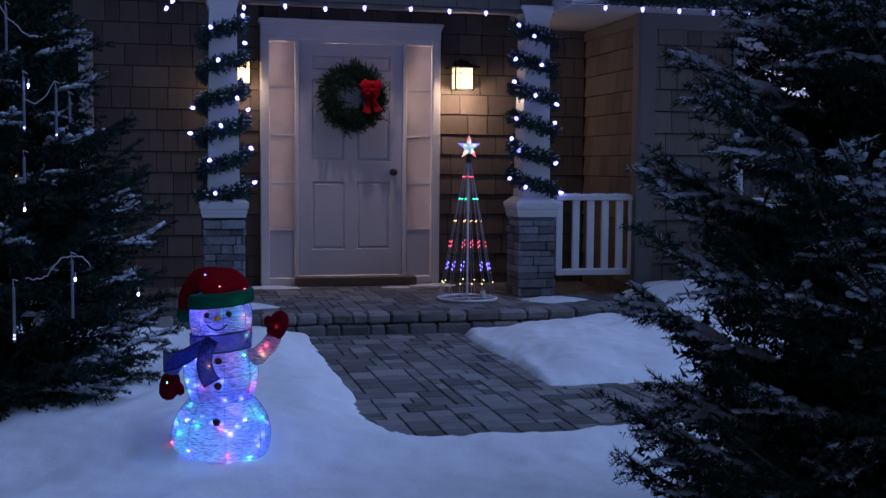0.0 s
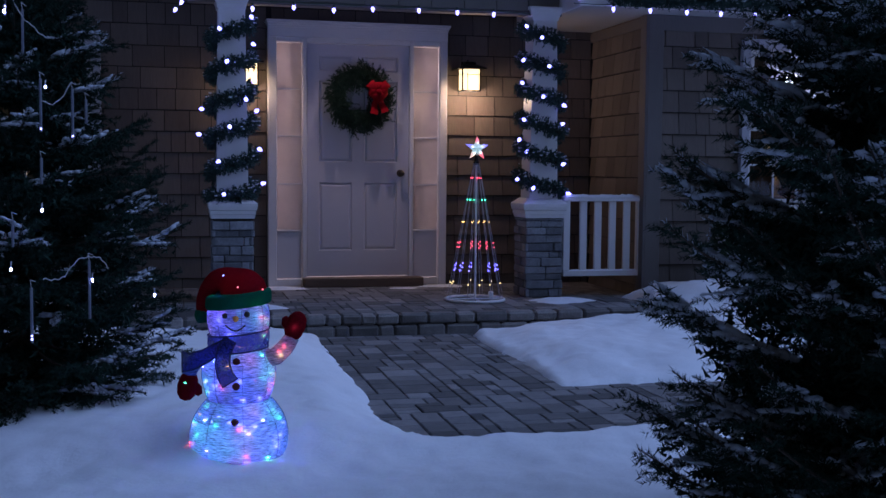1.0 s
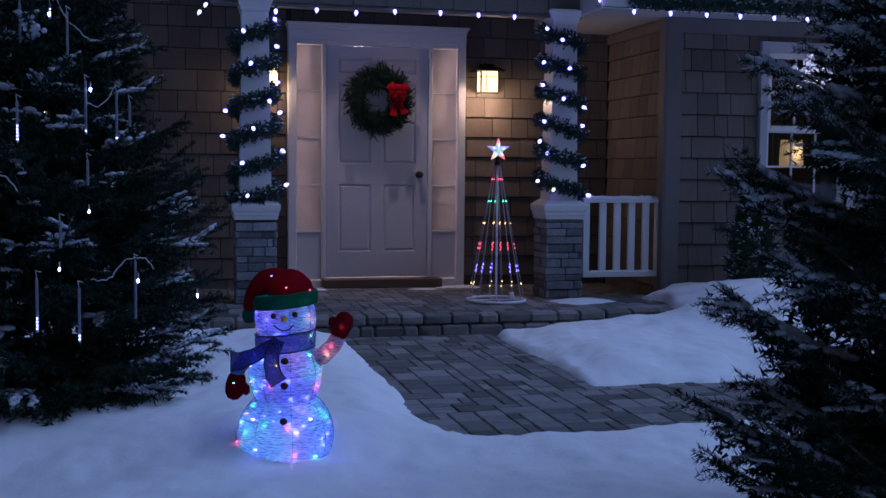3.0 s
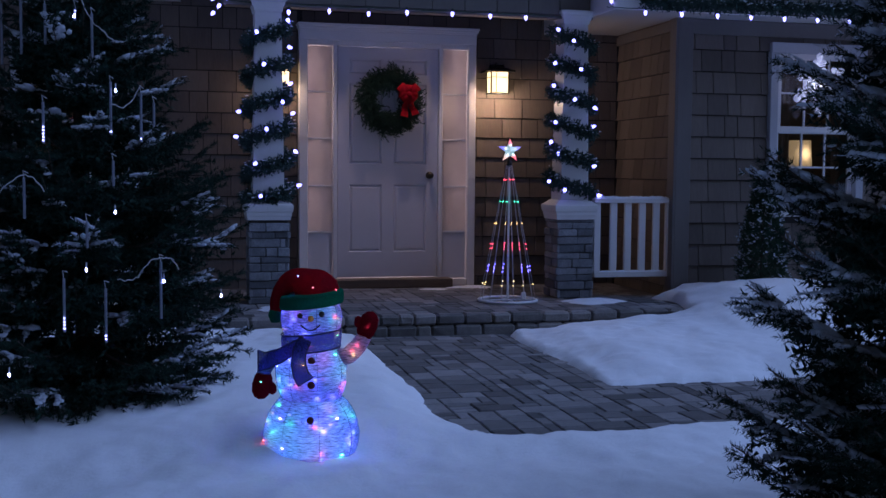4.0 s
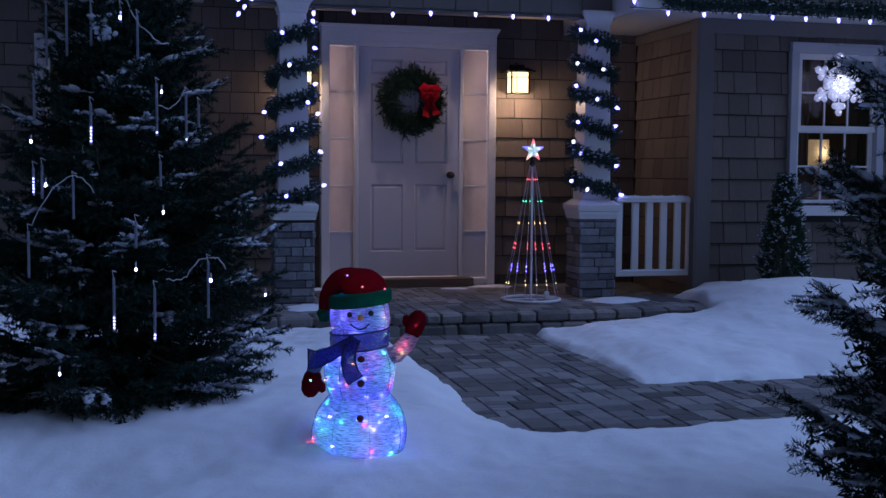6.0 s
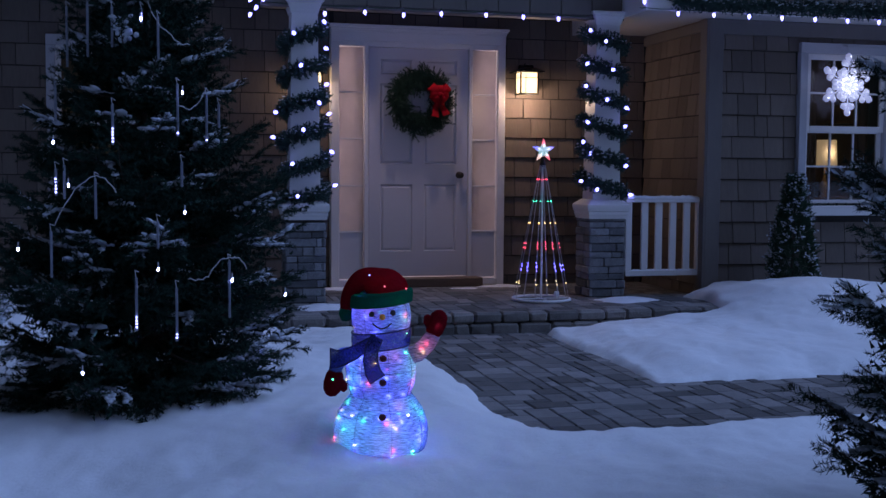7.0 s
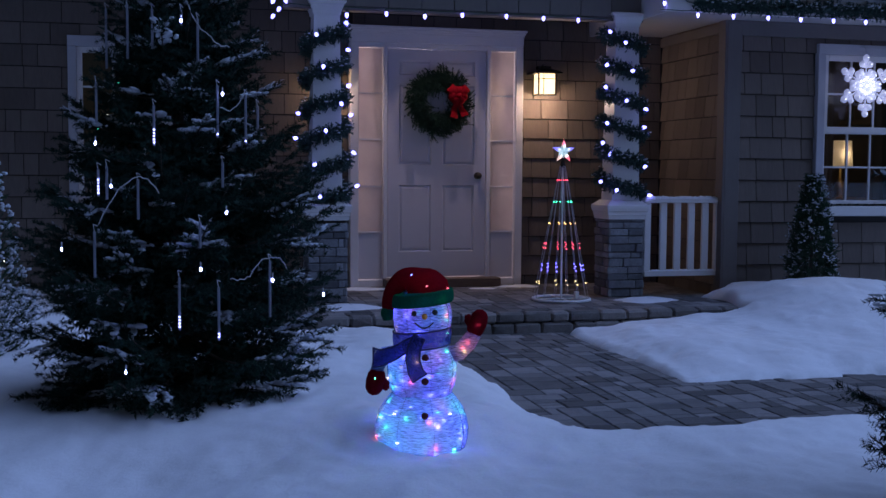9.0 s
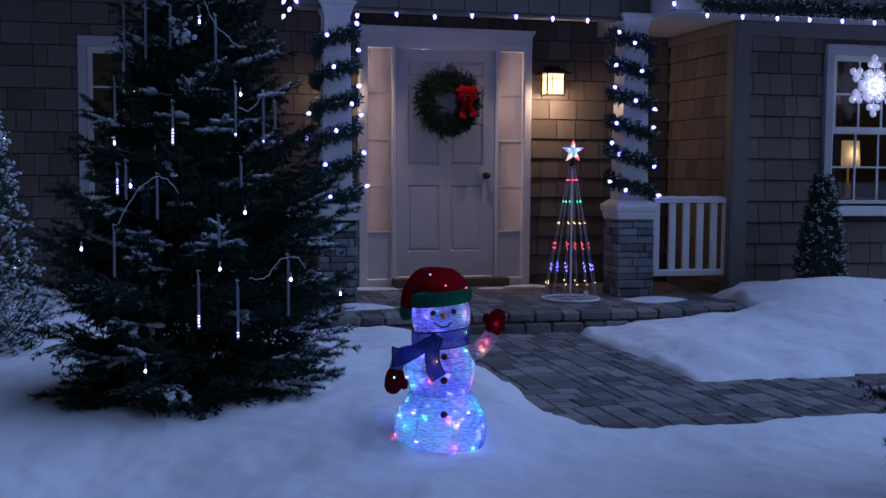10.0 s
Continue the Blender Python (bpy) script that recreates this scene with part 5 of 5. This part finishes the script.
nb = [(0.118, 0.455), (0.121, 0.475), (0.123, 0.50), (0.121, 0.525)]
band = Shape()
n = 40
for r, z in nb:
    band.v += [tuple(sp(r * math.cos(t), -r * math.sin(t), z + 0.012 * math.cos(t))) for t in [k * 2 * math.pi / n for k in range(n)]]
band.f = [(i * n + k, i * n + (k + 1) % n, (i + 1) * n + (k + 1) % n, (i + 1) * n + k) for i in range(3) for k in range(n)]
wrap = part("scarf_band", band, SCARF, man, "blue mesh scarf round the neck", True)
for r, z in (nb[0], nb[-1]):
    part("piping", Shape().tube([sp(r * math.cos(t), -r * math.sin(t), z + 0.012 * math.cos(t)) for t in [k * 2 * math.pi / n for k in range(n)]], 0.0035, 6, True), SCARF_EDGE, wrap)
strip([sp(-0.02, 0.128, 0.505), sp(-0.07, 0.13, 0.475), sp(-0.12, 0.125, 0.445), sp(-0.17, 0.12, 0.425), sp(-0.205, 0.115, 0.425)], [0.035, 0.045, 0.052, 0.066, 0.085], "scarf_tail")
strip([sp(-0.02, 0.13, 0.51), sp(-0.042, 0.148, 0.465), sp(-0.046, 0.155, 0.42), sp(-0.036, 0.154, 0.375), sp(-0.018, 0.150, 0.345)], [0.05, 0.052, 0.055, 0.06, 0.068], "scarf_tail")
# arms and mittens
arm = part("arm", Shape().tube([sp(0.10, 0.02, 0.415), sp(0.15, 0.03, 0.43), sp(0.19, 0.035, 0.47), sp(0.215, 0.035, 0.51)], [0.036, 0.036, 0.034, 0.030], 16), FABRIC, man, "white mesh arm raised to wave", True)
for u, v, z, c in ((0.165, 0.062, 0.455, "red"), (0.185, 0.062, 0.475, "red"), (0.17, 0.058, 0.44, "amber")):
    part("diode", turned(Shape().ball((u, -v, z), 0.004, (1.5, 1.0, 1.5), 1)), DIODES[c], arm)
lamp("arm_light", "POINT", Matrix.Translation(sp(0.17, 0.033, 0.455)), 0.03, (1.0, 0.35, 0.3), radius=0.012)
part("arm", Shape().tube([sp(-0.10, 0.03, 0.43), sp(-0.15, 0.04, 0.425), sp(-0.18, 0.05, 0.39), sp(-0.19, 0.055, 0.36)], [0.034, 0.034, 0.03, 0.026], 16), FABRIC, man, "white mesh arm hanging down", True)


def mitten(c, up, side, label):
    """A stuffed mitten: palm, thumb and cuff."""
    c, up, side = Vector(c), Vector(up).normalized(), Vector(side).normalized()
    s = Shape()
    s.tube([c - up * 0.05, c - up * 0.034, c, c + up * 0.032, c + up * 0.05, c + up * 0.057], [0.028, 0.036, 0.040, 0.035, 0.022, 0.004], 14)
    s.tube([c - up * 0.01 + side * 0.02, c + up * 0.012 + side * 0.042, c + up * 0.03 + side * 0.048, c + up * 0.038 + side * 0.049], [0.019, 0.020, 0.016, 0.004], 10)
    return part("mitten", s, HATRED_DARK, man, label, True)


HATRED_DARK = cloth("dark_red_mesh", (0.20, 0.006, 0.015), 0.35, 300)
m1 = mitten(sp(0.228, 0.035, 0.555), SR * 0.35 + Vector((0, 0, 1)), -SR, "dark red mesh mitten")
part("diode", turned(Shape().ball((0.225, -0.070, 0.552), 0.004, level=1)), DIODES["white"], m1)
m2 = mitten(sp(-0.195, 0.055, 0.315), -SR * 0.2 + Vector((0, 0, -1)), SR, "dark red mesh mitten")
part("diode", turned(Shape().ball((-0.197, -0.09, 0.335), 0.004, level=1)), DIODES["green"], m2)

# ---- icicle lights in the fir tree ----
TUBE = cloth("clear_tube", (0.34, 0.36, 0.42), 0.5)
ICELED = light_stuff("icicle_diode", (0.36, 0.37, 1.0), 6)
icicles = ((-0.841, 5.291, 1.898, 0.178, 0),
           (-0.642, 5.262, 1.859, 0.189, 0),
           (-0.714, 5.268, 1.895, 0.069, 3),
           (-1.05, 5.503, 1.919, 0.275, 0),
           (-0.951, 5.373, 1.925, 0.244, 0),
           (-1.087, 5.298, 1.565, 0.18, 0),
           (-0.836, 5.101, 1.456, 0.176, 5),
           (-0.561, 5.154, 1.552, 0.23, 1),
           (-0.434, 5.2, 1.515, 0.221, 1),
           (-0.379, 5.219, 1.471, 0.106, 0),
           (-1.071, 5.075, 1.176, 0.115, 5),
           (-0.904, 4.983, 1.134, 0.17, 0),
           (-0.547, 5.012, 1.21, 0.109, 0),
           (-1.035, 5.061, 1.191, 0.144, 0),
           (-0.738, 4.824, 0.726, 0.221, 4),
           (-0.575, 4.837, 0.681, 0.226, 2),
           (-0.353, 4.91, 0.784, 0.244, 0),
           (-1.083, 4.958, 0.915, 0.195, 0),
           (-0.649, 4.888, 0.957, 0.112, 0))
for x, y, z, long, lit in icicles:
    t = thing("icicle_light", (x, y, z), "clear hanging icicle light tube in the fir tree", "icicle light", "icicle lights")
    part("tube", Shape().tube([(x, y, z), (x, y, z - long)], 0.0058, 8), TUBE, t)
    part("hook", Shape().tube([(x, y, z), (x - 0.006, y + 0.02, z + 0.03), (x + 0.01, y + 0.06, z + 0.02)], 0.002, 4), WHITE_WIRE, t)
    for k in range(lit):
        part("diode", Shape().ball((x, y - 0.004, z - long + 0.015 + 0.014 * k), 0.0048, level=1), ICELED, t)
wires = thing("tree_light_wires", (-0.74, 5.3, 0.9), "pale looping cables of the icicle lights in the fir tree", "cable")
for a, b, sag in (((-0.904, 4.96, 1.146), (-1.064, 4.94, 0.948), 0.04), ((-0.904, 4.96, 1.146), (-0.817, 4.92, 1.081), 0.02), ((-0.34, 4.89, 0.799), (-0.445, 4.85, 0.725), 0.03), ((-0.445, 4.85, 0.725), (-0.527, 4.83, 0.721), -0.01),
                  ((-0.34, 4.89, 0.799), (-0.279, 4.93, 0.752), 0.02), ((-0.693, 5.25, 1.937), (-0.595, 5.21, 1.782), -0.03), ((-0.595, 5.21, 1.782), (-0.505, 5.23, 1.736), -0.02), ((-0.434, 5.16, 1.54), (-0.554, 5.1, 1.457), -0.05)):
    a, b = Vector(a), Vector(b)
    part("cable", Shape().tube([a.lerp(b, k / 8) + Vector((0, -0.01, sag * math.sin(math.pi * k / 8) + 0.004 * math.sin(k * 2.1))) for k in range(9)], 0.0024, 5), WHITE_WIRE, wires)
BRIGHT = light_stuff("bright_diode", (0.32, 0.36, 1.0), 42)
STARS = ((-0.539, 5.135, 1.515), (-1.084, 5.131, 1.29), (-1.015, 5.002, 1.106), (-0.537, 4.913, 0.994), (-0.649, 4.817, 0.761), (-0.958, 4.849, 0.33), (-0.341, 4.907, 0.702), (-0.093, 5.108, 0.613), (-0.715, 5.236, 1.842), (-1.219, 4.999, 0.838))
for x, y, z in STARS:
    t = thing("star_light", (x, y, z), "bright white point light among the fir boughs", "fairy light", "tree point lights")
    part("diode", Shape().ball((x, y, z), 0.007, (0.7, 0.7, 1.3), 1), BRIGHT, t)
    part("socket", Shape().tube([(x, y, z + 0.007), (x, y + 0.01, z + 0.03)], 0.003, 5), WHITE_WIRE, t)

# ---- snow left on the porch ----
def drift(x, y, rx, ry, h, z, seed, label):
    rows = []
    for j in range(15):
        r = j / 14
        row = []
        for i in range(41):
            a = 2 * math.pi * i / 40
            k = 1 + 0.14 * math.sin(3 * a + seed) + 0.09 * math.sin(7 * a + 2 * seed)
            row.append((x + rx * k * r * math.cos(a), y + ry * k * r * math.sin(a), z - 0.004 + h * (1 - r ** 2.2) * (1 + 0.15 * math.sin(9 * r + 4 * a + seed))))
        rows.append(row)
    tagged(new("snow_patch", Shape().sheet(rows).mesh("snow_patch", SNOW_CAP, True)), label, "snow", "snow patches")


drift(2.99, 8.44, 0.25, 0.16, 0.030, 0.143, 1, "thin patch of snow at the foot of the column")
drift(0.55, 8.40, 0.24, 0.18, 0.028, 0.143, 2, "thin patch of snow at the foot of the column")
drift(0.86, 9.72, 0.28, 0.13, 0.016, 0.142, 3, "thin patch of snow below the sidelight")
drift(2.32, 9.72, 0.22, 0.12, 0.016, 0.142, 4, "thin patch of snow below the sidelight")
drift(1.95, 9.60, 0.14, 0.07, 0.008, 0.142, 5, "trace of snow before the threshold")

# ---- pieces of walls, floors and steps ----
SHINGLE_H = 0.1813
ROWS0 = [0.215 + SHINGLE_H * k for k in range(-2, 14)]


def shingle_mesh(width, seed):
    """One tapered shingle: its butt stands proud at the bottom."""
    rr = random.Random(seed)
    h, t = SHINGLE_H - 0.016, 0.022
    k = rr.uniform(-0.002, 0.002)
    vs = [(0, -t, 0.004 + k), (width, -t, 0.004 - k), (width, -0.004, h + 0.012), (0, -0.004, h + 0.012),
          (0, 0, 0.004 + k), (width, 0, 0.004 - k), (width, 0, h + 0.012), (0, 0, h + 0.012)]
    return Shape().add(vs, [(0, 1, 2, 3), (4, 7, 6, 5), (0, 4, 5, 1), (1, 5, 6, 2), (3, 2, 6, 7), (0, 3, 7, 4)])


WIDTHS = (0.12, 0.155, 0.185, 0.21, 0.235, 0.265, 0.30)
SHINGLES = {w: shingle_mesh(w - 0.007, int(w * 1000)).mesh("shingle", SHINGLE) for w in WIDTHS}


def clad(wall, u0, u1, place, holes, z_top, near, seed):
    """Courses of shingles between u0 and u1; place(u, z) gives a shingle's pose. Those within near are pieces, the rest one mesh."""
    rr = random.Random(seed)
    rest, count = Shape(), 0
    for z in ROWS0:
        if z > z_top:
            continue
        u = u0 - rr.uniform(0, 0.1)
        while u < u1 - 0.01:
            w = rr.choice(WIDTHS)
            a, b = max(u, u0), min(u + w, u1)
            u += w
            spans = [(a, b)]
            for h0, h1, q0, q1 in holes:
                if z + SHINGLE_H > q0 + 0.02 and z < q1 - 0.02:
                    spans = [s for p, q in spans for s in ((p, min(q, h0)), (max(p, h1), q)) if s[1] - s[0] > 0.02]
            for p, q in spans:
                if q - p < 0.02:
                    continue
                if abs(q - p - w) < 1e-6 and near[0] < p < near[1] and count < 300:
                    o = new("shingle", SHINGLES[w])
                    o.parent = wall
                    o.matrix_basis = place(p, z)
                    count += 1
                else:
                    s = shingle_mesh(q - p - 0.007, count)
                    m = place(p, z)
                    rest.add([m @ Vector(v) for v in s.v], s.f)
    tagged(part("shingles", rest, SHINGLE_REST, wall), kind="stuff")


clad(wall_left, -6.0, 0.80, lambda u, z: Matrix.Translation((u, BY + 0.018, z)), [(LWX0 - 0.07, LWX1 + 0.07, WZ0 - 0.1, WZ1 + 0.02)], 2.6, (-2.6, 0.8), 11)
clad(wall_right, 0.84, SX, lambda u, z: Matrix.Translation((u, BY + 0.018, z)), [(0.5, 2.395, 0, 2.40)], 2.75, (2.3, 3.9), 12)
clad(wall_side, -(BY - 0.002), -(FY + 0.10), lambda u, z: Matrix.Translation((SX + 0.018, -u, z)) @ Matrix.Rotation(-math.pi / 2, 4, "Z"), [], 2.4, (-10, -8), 13)
clad(wall_front, SX + 0.13, 9.0, lambda u, z: Matrix.Translation((u, FY + 0.018, z)), [(RWX0 - 0.07, RWX1 + 0.07, WZ0 - 0.1, WZ1 + 0.02)], 2.3, (3.8, 6.0), 14)

# pavers in an ashlar of mixed sizes
UNIT = 0.068
SIZES = ((3, 2), (2, 2), (2, 3), (2, 3), (3, 3), (3, 2), (2, 1), (2, 2))


def paver_mesh(a, b, seed, h=0.05):
    rr = random.Random(seed)
    w, d, g, e = a * UNIT, b * UNIT, 0.0022, 0.006
    def ring(i, z, j):
        return [(i + rr.uniform(-j, j), i + rr.uniform(-j, j), z), (w - i + rr.uniform(-j, j), i + rr.uniform(-j, j), z),
                (w - i + rr.uniform(-j, j), d - i + rr.uniform(-j, j), z), (i + rr.uniform(-j, j), d - i + rr.uniform(-j, j), z)]
    vs = ring(g, -h, 0.0005) + ring(g, -0.006, 0.001) + ring(g + e, 0.0, 0.0015)
    fs = [(4 * k + i, 4 * k + (i + 1) % 4, 4 * k + 4 + (i + 1) % 4, 4 * k + 4 + i) for k in (0, 1) for i in range(4)] + [(8, 9, 10, 11)]
    return Shape().add(vs, fs)


PAVERS = {}
for a, b in set(SIZES) | {(1, 1), (1, 2)}:
    PAVERS[a, b] = [paver_mesh(a, b, 10 * a + b + 100 * k) for k in range(3)]
PAVER_MESH = {k: [s.mesh("paver", PAVER) for s in v] for k, v in PAVERS.items()}


def pave(parent, x0, x1, y0, y1, z, keep, near, seed):
    rr = random.Random(seed)
    nx, ny = int((x1 - x0) / UNIT), int((y1 - y0) / UNIT)
    used = [[False] * nx for _ in range(ny)]
    rest, count = Shape(), 0
    for j in range(ny):
        for i in range(nx):
            if used[j][i]:
                continue
            order = list(SIZES)
            rr.shuffle(order)
            for a, b in order + [(1, 2), (1, 1)]:
                if i + a <= nx and j + b <= ny and not any(used[j + q][i + p] for q in range(b) for p in range(a)):
                    break
            for q in range(b):
                for p in range(a):
                    used[j + q][i + p] = True
            x, y = x0 + i * UNIT, y0 + j * UNIT
            cx, cy = x + a * UNIT / 2, y + b * UNIT / 2
            if not keep(cx, cy):
                continue
            k = rr.randrange(3)
            m = Matrix.Translation((x, y, z + rr.uniform(-0.002, 0.0015))) @ Euler((rr.uniform(-0.005, 0.005), rr.uniform(-0.005, 0.005), 0)).to_matrix().to_4x4()
            if near(cx, cy) and count < 300:
                o = new("paver", PAVER_MESH[a, b][k])
                o.parent = parent
                o.matrix_basis = m
                count += 1
            else:
                s = PAVERS[a, b][k]
                rest.add([m @ Vector(v) for v in s.v], s.f)
    if rest.v:
        tagged(part("pavers", rest, PAVER_REST, parent), kind="stuff")


pave(path, 0.62, 8.5, 4.32, 7.83, 0.0, lambda x, y: path_gap(np.array(x), np.array(y)) < 0.05, lambda x, y: x < 3.4, 21)
pave(porch, -0.55, 3.77, 7.99, 9.90, 0.14, lambda x, y: not (x < 0.2 and y < 8.3), lambda x, y: x > 0.3, 22)

# two courses of blocks make the step
step = solid("step", Shape().box(-0.6, 3.75, 7.90, 7.99, -0.1, 0.09), BED, "porch step of two courses of grey concrete blocks", "step")
rr = random.Random(31)
for z0, z1, out in ((-0.06, 0.062, -0.004), (0.066, 0.142, 0.0)):
    x = -0.55
    while x < 3.72:
        w = rr.choice((0.11, 0.14, 0.17, 0.21, 0.25))
        s = Shape().box(0, w - 0.004, 0, 0.125, 0, z1 - z0, 0.016)
        s.v = [(a + rr.uniform(-0.005, 0.005), b + rr.uniform(-0.006, 0.006), c + rr.uniform(-0.004, 0.003)) for a, b, c in s.v]
        o = new("block", s.mesh("block", WALLSTONE))
        o.parent = step
        o.matrix_basis = Matrix.Translation((x, 7.862 + out, z0))
        x += w
